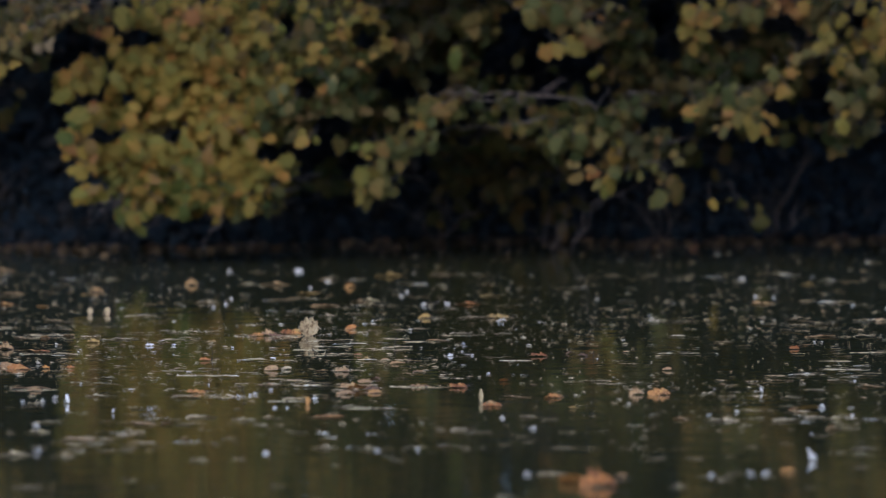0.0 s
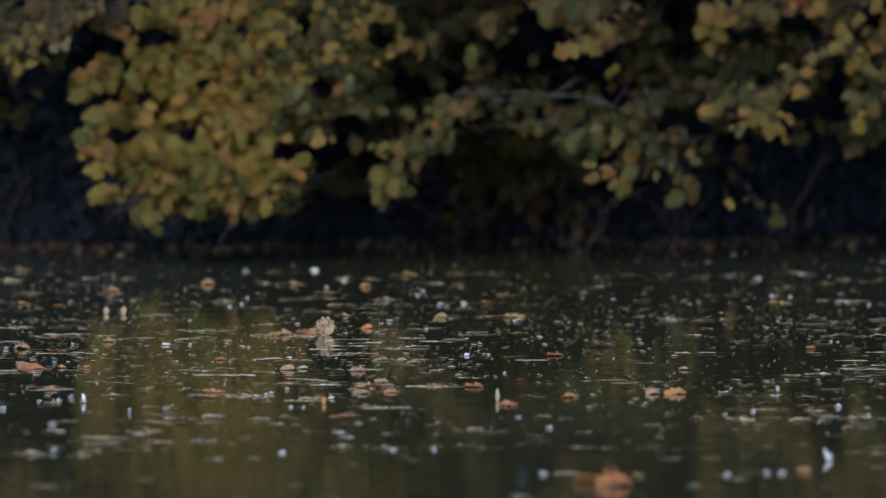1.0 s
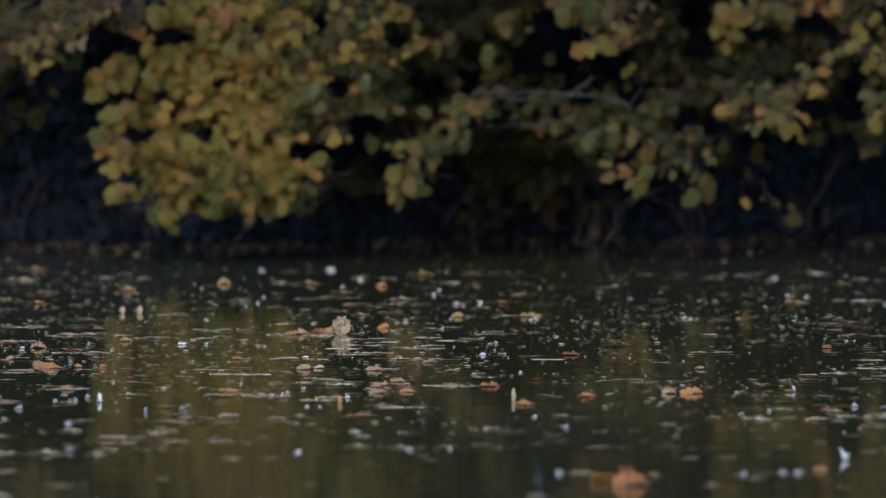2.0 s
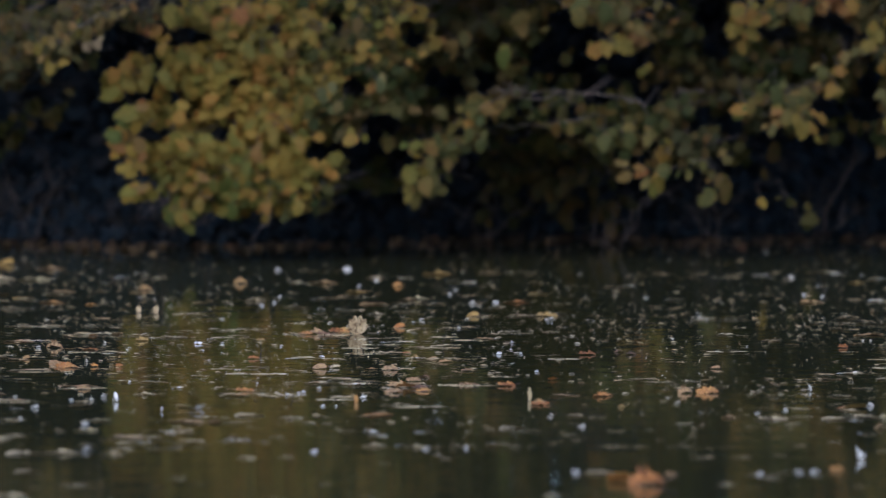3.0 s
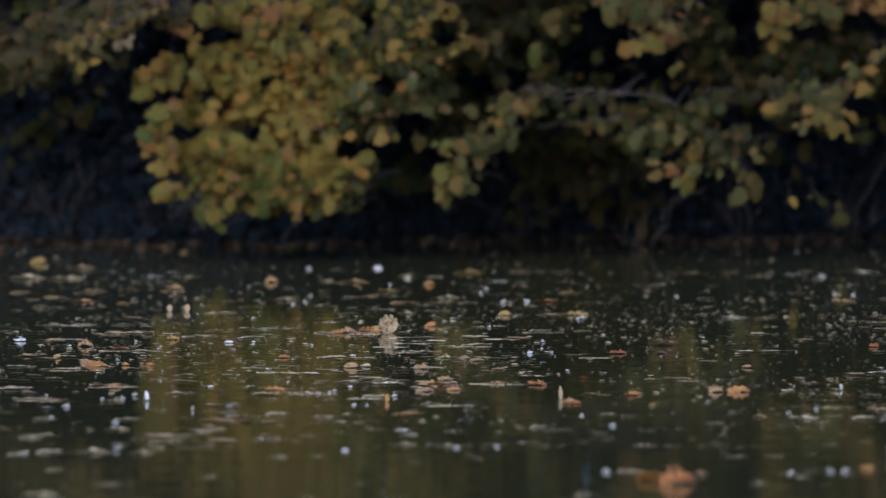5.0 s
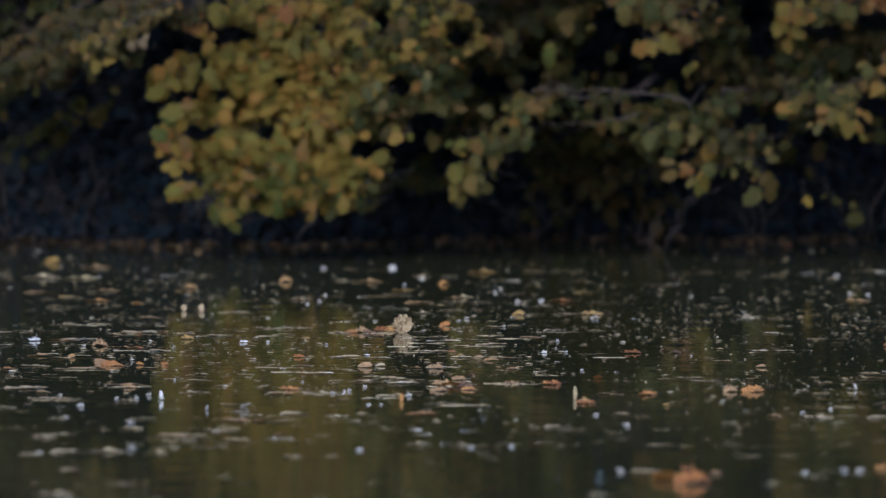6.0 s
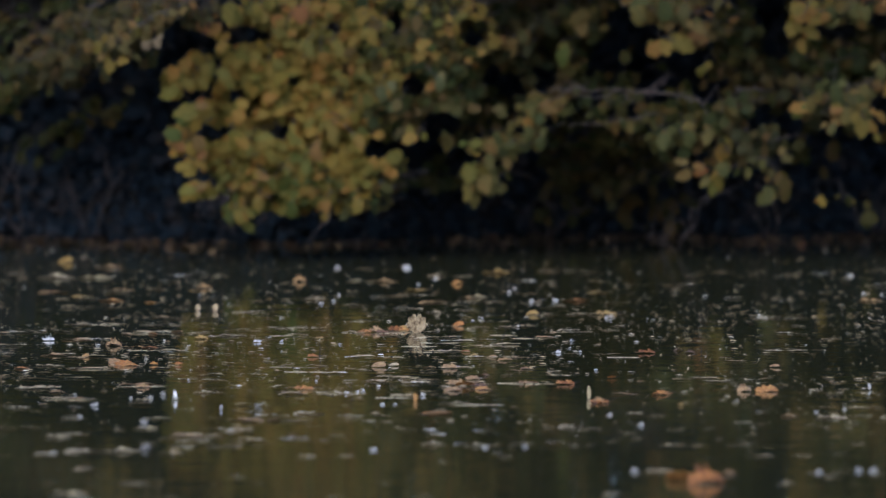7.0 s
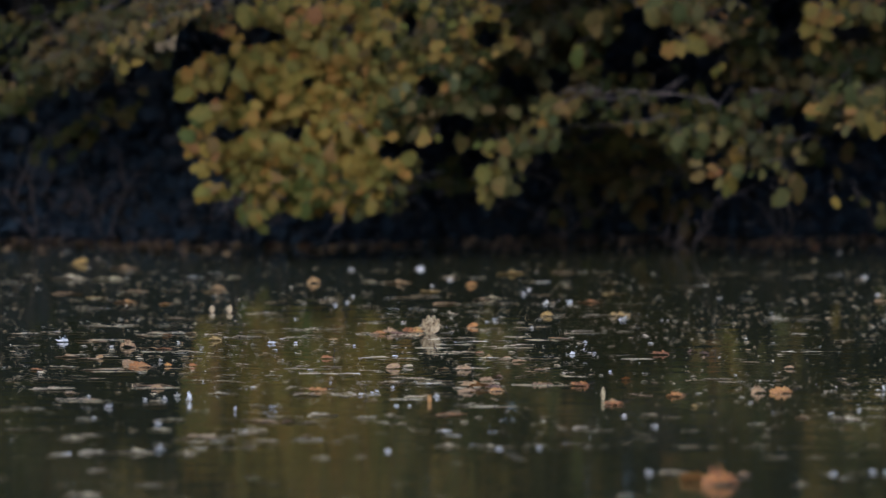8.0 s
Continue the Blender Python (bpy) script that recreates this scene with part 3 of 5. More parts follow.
olive_tree.spray((0.51, 35.50, 0.40), (0.31, 0.30, 0.11), 47, 0.069, LEAF_SHADED_DULL)
olive_tree.spray((0.79, 35.70, 0.12), (0.23, 0.30, 0.09), 24, 0.070, LEAF_SHADED_DULL)
olive_tree.spray((0.35, 35.70, 0.20), (0.20, 0.30, 0.14), 23, 0.070, LEAF_SHADED_DULL)
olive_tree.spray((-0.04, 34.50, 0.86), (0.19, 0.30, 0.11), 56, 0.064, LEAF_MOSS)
olive_tree.spray((0.25, 34.50, 0.82), (0.19, 0.30, 0.09), 55, 0.064, LEAF_SHADED_DULL)
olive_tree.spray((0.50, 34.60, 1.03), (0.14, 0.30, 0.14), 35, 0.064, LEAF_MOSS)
olive_tree.spray((-0.20, 34.50, 0.59), (0.14, 0.30, 0.06), 28, 0.060, LEAF_SHADED_DULL)
olive_tree.spray((0.06, 34.60, 1.11), (0.19, 0.30, 0.09), 48, 0.064, LEAF_SHADED_DULL)
olive_tree.spray((0.45, 35.30, 0.38), (0.28, 0.30, 0.10), 54, 0.058, LEAF_SHADED_DULL)
olive_tree.spray((0.72, 35.20, 0.30), (0.20, 0.30, 0.11), 30, 0.065, LEAF_SHADED_DULL)
olive_tree.leaf(-0.057, 34.10, 1.146, 0.083, -100, LEAF_MOSS)
olive_tree.leaf(0.361, 34.00, 0.995, 0.101, -112, LEAF_GREEN)
olive_tree.leaf(0.270, 34.10, 1.128, 0.072, -80, LEAF_SHADED_DULL)
olive_tree.leaf(0.108, 34.10, 1.040, 0.098, -95, LEAF_UMBER)
olive_tree.leaf(-0.206, 34.10, 0.584, 0.080, -85, LEAF_MOSS)
olive_tree.leaf(-0.094, 33.90, 0.531, 0.068, 25, LEAF_GREEN)
olive_tree.leaf(-0.010, 33.90, 0.571, 0.083, -60, LEAF_MOSS)
olive_tree.leaf(0.246, 33.90, 0.664, 0.086, 150, LEAF_GREEN)
olive_tree.leaf(0.191, 33.90, 0.630, 0.079, -110, LEAF_MOSS)
olive_tree.leaf(0.238, 33.90, 0.580, 0.068, -90, LEAF_MOSS)
olive_tree.leaf(-0.071, 33.90, 0.449, 0.101, -112, LEAF_GREEN)
olive_tree.leaf(-0.017, 33.90, 0.401, 0.094, -88, LEAF_MOSS)
olive_tree.leaf(-0.093, 33.90, 0.328, 0.061, -120, LEAF_BRIGHT)
olive_tree.leaf(-0.009, 33.90, 0.500, 0.079, -80, LEAF_MOSS)
olive_tree.leaf(0.072, 34.00, 0.482, 0.061, -80, LEAF_UMBER)
olive_tree.leaf(0.442, 34.10, 1.168, 0.127, -95, LEAF_UMBER)
olive_tree.leaf(0.319, 33.90, 0.718, 0.090, 170, LEAF_MOSS)
olive_tree.leaf(0.011, 34.00, 0.998, 0.083, 195, LEAF_UMBER)
bright_tree = BankTree((1.95, 37.6, 1.0), (2.0, 36.0, 6.0), "bank tree with olive leaves and bright yellow tips", LEAF_SHADED_OLIVE, 7, crown=400, front=33.4)
bright_tree.spray((0.70, 33.80, 1.16), (0.08, 0.30, 0.07), 41, 0.063, LEAF_MOSS)
bright_tree.spray((0.85, 33.80, 1.15), (0.10, 0.30, 0.07), 46, 0.063, LEAF_UMBER)
bright_tree.spray((0.93, 33.80, 1.06), (0.08, 0.30, 0.05), 28, 0.059, LEAF_UMBER)
bright_tree.spray((1.15, 34.30, 1.06), (0.12, 0.30, 0.12), 71, 0.067, LEAF_SHADED_OLIVE)
bright_tree.spray((1.11, 34.40, 0.87), (0.09, 0.30, 0.09), 31, 0.060, LEAF_SHADED_DULL)
bright_tree.spray((1.25, 34.40, 0.82), (0.14, 0.30, 0.11), 65, 0.064, LEAF_SHADED_DULL)
bright_tree.spray((1.49, 34.40, 0.91), (0.16, 0.30, 0.12), 82, 0.067, LEAF_SHADED_OLIVE)
bright_tree.spray((1.70, 34.30, 0.93), (0.11, 0.30, 0.12), 58, 0.071, LEAF_SHADED_OLIVE)
bright_tree.spray((1.60, 33.90, 1.16), (0.18, 0.30, 0.05), 45, 0.066, LEAF_MOSS)
bright_tree.spray((1.45, 33.60, 1.11), (0.07, 0.30, 0.08), 36, 0.059, LEAF_BRIGHT)
bright_tree.spray((1.88, 34.30, 0.98), (0.12, 0.30, 0.08), 48, 0.064, LEAF_SHADED_DULL)
bright_tree.spray((1.85, 33.90, 1.19), (0.09, 0.30, 0.04), 21, 0.059, LEAF_COPPER)
bright_tree.spray((2.07, 33.90, 1.17), (0.11, 0.30, 0.08), 43, 0.063, LEAF_SHADED_DULL)
bright_tree.spray((1.53, 34.10, 0.75), (0.19, 0.30, 0.07), 62, 0.063, LEAF_SHADED_DULL)
bright_tree.spray((1.70, 33.80, 0.72), (0.08, 0.30, 0.08), 38, 0.063, LEAF_MOSS)
bright_tree.spray((1.10, 34.00, 0.68), (0.14, 0.30, 0.07), 56, 0.063, LEAF_SHADED_OLIVE)
bright_tree.spray((1.16, 34.00, 0.55), (0.14, 0.30, 0.08), 62, 0.063, LEAF_SHADED_DULL)
bright_tree.spray((0.89, 34.00, 0.56), (0.16, 0.30, 0.06), 55, 0.063, LEAF_SHADED_OLIVE)
bright_tree.spray((0.86, 34.20, 0.68), (0.14, 0.30, 0.06), 35, 0.063, LEAF_SHADED_OLIVE)
bright_tree.spray((1.06, 33.90, 0.43), (0.09, 0.30, 0.03), 14, 0.059, LEAF_MOSS)
bright_tree.spray((1.34, 34.00, 0.62), (0.11, 0.30, 0.02), 17, 0.060, LEAF_SHADED_DULL)
bright_tree.spray((1.92, 34.40, 0.87), (0.11, 0.30, 0.11), 43, 0.064, LEAF_SHADED_OLIVE)
bright_tree.spray((2.17, 34.20, 0.93), (0.11, 0.30, 0.14), 65, 0.063, LEAF_SHADED_OLIVE)
bright_tree.spray((2.19, 34.00, 0.72), (0.12, 0.30, 0.10), 48, 0.067, LEAF_SHADED_DULL)
bright_tree.spray((2.27, 33.70, 1.07), (0.14, 0.30, 0.14), 62, 0.062, LEAF_BRIGHT)
bright_tree.spray((2.01, 34.60, 0.61), (0.17, 0.30, 0.06), 20, 0.064, LEAF_SHADED_OLIVE)
bright_tree.spray((2.44, 34.20, 0.82), (0.14, 0.30, 0.16), 91, 0.063, LEAF_SHADED_OLIVE)
bright_tree.spray((2.15, 34.30, 0.55), (0.14, 0.30, 0.04), 15, 0.067, LEAF_SHADED_OLIVE)
bright_tree.spray((1.26, 34.90, 0.97), (0.25, 0.30, 0.20), 104, 0.065, LEAF_SHADED_DULL)
bright_tree.spray((1.84, 34.90, 0.91), (0.30, 0.30, 0.20), 125, 0.065, LEAF_SHADED_DULL)
bright_tree.spray((1.53, 35.30, 0.46), (0.14, 0.30, 0.09), 16, 0.065, LEAF_SHADED_OLIVE)
bright_tree.spray((1.37, 34.60, 1.03), (0.14, 0.30, 0.14), 43, 0.064, LEAF_SHADED_DULL)
bright_tree.spray((1.12, 34.60, 0.84), (0.14, 0.30, 0.11), 42, 0.064, LEAF_SHADED_DULL)
bright_tree.spray((1.42, 34.70, 0.65), (0.17, 0.30, 0.06), 23, 0.064, LEAF_SHADED_DULL)
bright_tree.leaf(0.798, 33.50, 1.022, 0.089, 205, LEAF_BRIGHT)
bright_tree.leaf(0.847, 33.50, 1.034, 0.107, -28, LEAF_BRIGHT)
bright_tree.leaf(0.824, 33.50, 1.034, 0.071, -95, LEAF_BRIGHT)
bright_tree.leaf(0.812, 33.50, 1.218, 0.100, -95, LEAF_MOSS)
bright_tree.leaf(0.669, 33.50, 1.200, 0.092, -80, LEAF_MOSS)
bright_tree.leaf(0.901, 33.50, 1.207, 0.078, -100, LEAF_UMBER)
bright_tree.leaf(0.950, 33.50, 1.113, 0.071, -40, LEAF_UMBER)
bright_tree.leaf(1.015, 33.80, 0.910, 0.061, 200, LEAF_GREEN)
bright_tree.leaf(1.430, 33.50, 1.221, 0.107, -85, LEAF_BRIGHT)
bright_tree.leaf(1.463, 33.50, 1.105, 0.075, -50, LEAF_BRIGHT)
bright_tree.leaf(1.417, 33.50, 1.108, 0.068, -130, LEAF_BRIGHT)
bright_tree.leaf(1.732, 33.50, 1.199, 0.078, -85, LEAF_MOSS)
bright_tree.leaf(1.938, 33.50, 1.239, 0.075, -80, LEAF_BRIGHT)
bright_tree.leaf(2.051, 33.50, 1.037, 0.071, 200, LEAF_BRIGHT)
bright_tree.leaf(1.931, 33.50, 0.995, 0.071, -110, LEAF_UMBER)
bright_tree.leaf(1.885, 33.50, 0.930, 0.060, -70, LEAF_BRIGHT)
bright_tree.leaf(1.890, 33.50, 0.825, 0.082, 205, LEAF_BRIGHT)
bright_tree.leaf(1.809, 33.50, 0.929, 0.071, -95, LEAF_MOSS)
bright_tree.leaf(1.473, 33.50, 0.733, 0.092, 185, LEAF_GREEN)
bright_tree.leaf(1.495, 33.50, 0.781, 0.089, -100, LEAF_MOSS)
bright_tree.leaf(1.593, 33.50, 0.839, 0.089, -88, LEAF_MOSS)
bright_tree.leaf(1.573, 33.50, 0.716, 0.064, 10, LEAF_COPPER)
bright_tree.leaf(1.652, 33.50, 0.794, 0.071, -60, LEAF_UMBER)
bright_tree.leaf(1.737, 33.50, 0.672, 0.092, -105, LEAF_BRIGHT)
bright_tree.leaf(1.677, 33.50, 0.705, 0.078, -60, LEAF_BRIGHT)
bright_tree.leaf(1.737, 33.50, 0.663, 0.078, -40, LEAF_BRIGHT)
bright_tree.leaf(1.592, 33.50, 0.656, 0.064, -115, LEAF_UMBER)
bright_tree.leaf(1.647, 33.50, 0.725, 0.082, -95, LEAF_MOSS)
bright_tree.leaf(1.044, 33.80, 0.623, 0.093, -120, LEAF_MOSS)
bright_tree.leaf(1.092, 33.80, 0.558, 0.093, -100, LEAF_GREEN)
bright_tree.leaf(1.197, 33.80, 0.541, 0.079, -70, LEAF_SHADED_DULL)
bright_tree.leaf(1.221, 33.80, 0.491, 0.061, -60, LEAF_SHADED_DULL)
bright_tree.leaf(0.830, 33.80, 0.597, 0.086, -110, LEAF_MOSS)
bright_tree.leaf(0.926, 33.80, 0.611, 0.082, -80, LEAF_MOSS)
bright_tree.leaf(0.939, 33.80, 0.424, 0.082, 205, LEAF_UMBER)
bright_tree.leaf(1.002, 33.80, 0.433, 0.061, 160, LEAF_COPPER)
bright_tree.leaf(1.063, 33.80, 0.408, 0.090, -80, LEAF_GREEN)
bright_tree.leaf(1.019, 33.80, 0.395, 0.061, -130, LEAF_MOSS)
bright_tree.leaf(1.366, 33.90, 0.469, 0.058, 15, LEAF_UMBER)
bright_tree.leaf(1.319, 33.90, 0.433, 0.050, -95, LEAF_UMBER)
bright_tree.leaf(1.384, 33.90, 0.388, 0.119, -88, LEAF_SHADED_OLIVE)
bright_tree.leaf(1.314, 33.90, 0.339, 0.094, -128, LEAF_MOSS)
bright_tree.leaf(1.163, 33.90, 0.433, 0.043, -110, LEAF_MOSS)
bright_tree.leaf(1.544, 34.00, 0.298, 0.061, -60, LEAF_GOLD)
bright_tree.leaf(1.683, 34.00, 0.301, 0.051, -80, LEAF_SHADED_OLIVE)
bright_tree.leaf(1.762, 34.30, 0.178, 0.084, 0, LEAF_SHADED_OLIVE)
bright_tree.leaf(2.069, 33.50, 1.099, 0.071, -80, LEAF_BRIGHT)
bright_tree.leaf(2.041, 33.50, 1.017, 0.064, 190, LEAF_UMBER)
bright_tree.leaf(2.128, 33.50, 0.983, 0.078, -110, LEAF_BRIGHT)
bright_tree.leaf(2.088, 33.50, 0.939, 0.060, -85, LEAF_BRIGHT)
bright_tree.leaf(2.156, 33.50, 0.945, 0.089, -35, LEAF_UMBER)
bright_tree.leaf(2.244, 33.50, 0.921, 0.085, -70, LEAF_UMBER)
bright_tree.leaf(2.283, 33.50, 0.849, 0.071, -110, LEAF_UMBER)
bright_tree.leaf(2.109, 33.50, 0.809, 0.082, -90, LEAF_UMBER)
bright_tree.leaf(2.199, 33.50, 0.772, 0.082, -80, LEAF_SHADED_OLIVE)
bright_tree.leaf(2.112, 33.50, 0.689, 0.082, -60, LEAF_GOLD)
dull_tree = BankTree((-2.35, 37.2, 0.9), (-2.5, 36.0, 6.0), "bank tree with dull olive and brown leaves", LEAF_SHADED_DULL, 9, front=33.6)
dull_tree.spray((-1.64, 33.50, 1.17), (0.16, 0.30, 0.07), 89, 0.052, LEAF_SHADED_DULL)
dull_tree.spray((-1.61, 33.40, 1.16), (0.14, 0.30, 0.06), 28, 0.052, LEAF_UMBER)
dull_tree.spray((-1.89, 33.80, 1.07), (0.14, 0.30, 0.11), 90, 0.056, LEAF_SHADED_DULL)
dull_tree.spray((-1.74, 33.40, 0.99), (0.10, 0.30, 0.07), 57, 0.052, LEAF_SHADED_DULL)
dull_tree.spray((-1.73, 33.30, 0.99), (0.10, 0.30, 0.07), 29, 0.051, LEAF_UMBER)
dull_tree.spray((-1.94, 33.80, 0.94), (0.11, 0.30, 0.07), 51, 0.056, LEAF_SHADED_DULL)
dull_tree.spray((-2.11, 33.90, 0.98), (0.17, 0.30, 0.11), 105, 0.056, LEAF_SHADED_DULL)
dull_tree.spray((-1.98, 34.00, 0.84), (0.11, 0.30, 0.04), 24, 0.056, LEAF_SHADED_DULL)
dull_tree.spray((-1.63, 33.30, 1.08), (0.07, 0.30, 0.03), 25, 0.051, LEAF_UMBER)
dull_tree.spray((-1.40, 33.60, 1.15), (0.14, 0.30, 0.03), 40, 0.052, LEAF_SHADED_DULL)
dull_tree.spray((-2.23, 34.20, 0.82), (0.17, 0.30, 0.06), 52, 0.056, LEAF_SHADED_OLIVE)
dull_tree.spray((-2.35, 34.40, 1.06), (0.11, 0.30, 0.11), 48, 0.057, LEAF_SHADED_OLIVE)
dull_tree.spray((-2.36, 34.60, 0.72), (0.11, 0.30, 0.06), 25, 0.061, LEAF_SHADED_OLIVE)
dull_tree.spray((-1.53, 33.40, 1.16), (0.11, 0.30, 0.04), 41, 0.052, LEAF_UMBER)
dull_tree.spray((-1.37, 33.60, 1.09), (0.06, 0.30, 0.01), 11, 0.048, LEAF_COPPER)
dull_tree.spray((-2.02, 34.30, 1.17), (0.11, 0.30, 0.03), 22, 0.057, LEAF_SHADED_OLIVE)
dull_tree.spray((-1.99, 35.60, 0.62), (0.20, 0.30, 0.06), 15, 0.062, LEAF_SHADED_OLIVE)
dull_tree.spray((-2.22, 35.80, 0.48), (0.23, 0.30, 0.09), 17, 0.063, LEAF_SHADED_OLIVE)
dull_tree.leaf(-1.787, 33.20, 1.041, 0.063, -100, LEAF_TAN)
dull_tree.leaf(-1.735, 33.20, 0.951, 0.063, -110, LEAF_TAN)
dull_tree.leaf(-1.706, 33.20, 0.937, 0.060, 20, LEAF_TAN)
dull_tree.leaf(-1.701, 33.20, 1.010, 0.060, -20, LEAF_UMBER)
dull_tree.leaf(-1.568, 33.20, 1.041, 0.049, -120, LEAF_PALE)
dull_tree.leaf(-1.538, 33.20, 1.052, 0.049, -60, LEAF_PALE)
dull_tree.leaf(-1.613, 33.20, 1.115, 0.056, -80, LEAF_TAN)
dull_tree.leaf(-1.840, 33.40, 1.084, 0.064, -90, LEAF_SHADED_DULL)
dull_tree.leaf(-1.573, 33.60, 0.969, 0.064, -70, LEAF_SHADED_OLIVE)
gold_tree.grown()
olive_tree.grown()
bright_tree.grown()
dull_tree.grown()

# added bank trees at both sides, almost all out of view, to shade the bank
shade_tree = BankTree((3.3, 37.5, 1.0), (3.2, 36.0, 6.0), "bank tree with dark olive leaves over the water", LEAF_SHADED_OLIVE, 15, crown=340, front=33.9)
shade_tree.spray((2.62, 34.40, 0.90), (0.35, 0.35, 0.30), 150, 0.09, LEAF_SHADED_OLIVE)
shade_tree.grown()
shade_tree = BankTree((4.5, 37.4, 1.0), (4.4, 36.0, 6.0), "bank tree with olive autumn leaves", LEAF_SHADED_OLIVE, 11)
shade_tree.spray((4.3, 34.6, 1.2), (0.5, 0.4, 0.4), 120, 0.09, LEAF_SHADED_OLIVE)
shade_tree.grown()
shade_tree = BankTree((-5.0, 37.4, 1.0), (-4.8, 36.0, 6.0), "bank tree with dull brown autumn leaves", LEAF_SHADED_DULL, 13)
shade_tree.spray((-4.7, 34.4, 1.2), (0.5, 0.4, 0.4), 120, 0.09, LEAF_SHADED_DULL)
shade_tree.grown()


def bare_branch(owner, points, thick, seed):
    """A leafless grey branch of a tree."""
    rnd = random.Random(seed)
    line = []
    for a, b in zip(points, points[1:]):
        line += bent(a, b, rnd, 4, 0.0, 0.13)[:-1]
    line.append(Vector(points[-1]))
    n = len(line) - 1
    v, f = tube(line, [thick * (1 - 0.75 * k / n) for k in range(n + 1)], 6)
    return link_mesh("bare_branch", v, f, M_BRANCH, owner, "leafless grey branch")


bare_branch(bright_tree.ob, [(1.69, 36.40, 0.70), (1.19, 34.50, 0.69), (1.00, 33.90, 0.73), (0.86, 33.80, 0.78), (0.72, 33.80, 0.79), (0.59, 33.75, 0.81), (0.41, 33.70, 0.81), (0.29, 33.70, 0.82)], 0.0052, 1)
bare_branch(bright_tree.ob, [(0.60, 33.78, 0.81), (0.50, 33.70, 0.77), (0.42, 33.70, 0.78), (0.31, 33.72, 0.82)], 0.0032, 2)
bare_branch(bright_tree.ob, [(0.76, 33.80, 0.70), (0.62, 33.80, 0.66), (0.48, 33.80, 0.65), (0.30, 33.80, 0.64)], 0.0020, 3)
bare_branch(bright_tree.ob, [(0.72, 33.80, 0.79), (0.80, 33.85, 0.85), (0.87, 33.85, 0.88)], 0.0028, 4)
bare_branch(bright_tree.ob, [(0.60, 33.80, 0.81), (0.64, 33.75, 0.77), (0.67, 33.75, 0.74)], 0.0022, 5)
bare_branch(gold_tree.ob, [(-1.18, 33.90, 0.35), (-1.26, 33.75, 0.30), (-1.34, 33.75, 0.29), (-1.37, 33.75, 0.24)], 0.003, 11)
bare_branch(gold_tree.ob, [(-1.18, 33.90, 0.33), (-1.25, 33.75, 0.27), (-1.31, 33.75, 0.26), (-1.35, 33.75, 0.22), (-1.37, 33.75, 0.18)], 0.0026, 12)
bare_branch(gold_tree.ob, [(-1.14, 33.90, 0.30), (-1.20, 33.75, 0.22), (-1.21, 33.75, 0.17), (-1.17, 33.75, 0.11)], 0.0024, 13)
bare_branch(gold_tree.ob, [(-0.73, 34.00, 0.24), (-0.75, 33.80, 0.20), (-0.81, 33.80, 0.14), (-0.85, 33.80, 0.09)], 0.003, 14)
bare_branch(bright_tree.ob, [(0.59, 33.75, 0.81), (0.64, 33.75, 0.76), (0.70, 33.75, 0.74)], 0.0018, 15)
bare_branch(bright_tree.ob, [(0.75, 33.75, 0.79), (0.82, 33.75, 0.84), (0.84, 33.75, 0.89)], 0.0018, 16)
bare_branch(bright_tree.ob, [(0.43, 33.72, 0.81), (0.39, 33.72, 0.84), (0.33, 33.72, 0.83), (0.27, 33.72, 0.80)], 0.0018, 17)
bare_branch(bright_tree.ob, [(0.33, 33.72, 0.81), (0.26, 33.72, 0.80), (0.19, 33.72, 0.78)], 0.0015, 18)
bare_branch(bright_tree.ob, [(0.91, 33.75, 0.78), (0.98, 33.75, 0.76), (1.01, 33.75, 0.69), (1.01, 33.75, 0.60)], 0.0022, 19)
bare_branch(bright_tree.ob, [(1.12, 33.90, 0.79), (1.22, 33.80, 0.81), (1.28, 33.80, 0.80), (1.33, 33.80, 0.74)], 0.0028, 20)


def bare_shrub(base, stems, seed):
    """A leafless shrub on the bank: a few crooked stems from one root."""
    rnd = random.Random(seed)
    ob = thing("shrub", base, "leafless brown shrub on the dark bank", "shrub", "bare shrubs on the bank")
    for tip, thick in stems:
        v, f = tube(bent(base, tip, rnd, 6, 0.03, 0.08), [thick * (1 - 0.12 * k) for k in range(7)], 6)
        link_mesh("stem", v, f, M_STEM, ob)
        for _ in range(3):
            p = Vector(base).lerp(Vector(tip), rnd.uniform(0.3, 0.9))
            q = p + Vector((rnd.uniform(-0.25, 0.25), rnd.uniform(-0.1, 0.1), rnd.uniform(0.05, 0.3)))
            v, f = tube(bent(p, q, rnd, 4, 0.05, 0.1), [0.005, 0.004, 0.003, 0.002, 0.001], 4)
            link_mesh("twig", v, f, M_STEM, ob)
    return ob


bare_shrub((0.90, 34.80, -0.02), [((1.035, 33.95, 0.30), 0.0085), ((0.70, 35.20, 0.10), 0.004)], 51)
bare_shrub((1.90, 35.60, 0.01), [((2.06, 34.80, 0.47), 0.012), ((1.84, 35.30, 0.30), 0.006), ((2.16, 35.30, 0.22), 0.006)], 52)
bare_shrub((1.39, 35.90, -0.01), [((1.35, 35.60, 0.28), 0.007), ((1.46, 35.50, 0.18), 0.007), ((1.24, 35.50, 0.21), 0.006)], 53)
bare_shrub((0.27, 35.90, -0.01), [((0.35, 35.60, 0.28), 0.008), ((0.13, 35.50, 0.18), 0.006), ((0.50, 35.50, 0.21), 0.006)], 54)
bare_shrub((-1.27, 35.90, 0.01), [((-1.41, 34.90, 0.22), 0.008), ((-1.29, 34.80, 0.26), 0.007), ((-1.05, 35.20, 0.16), 0.006)], 55)
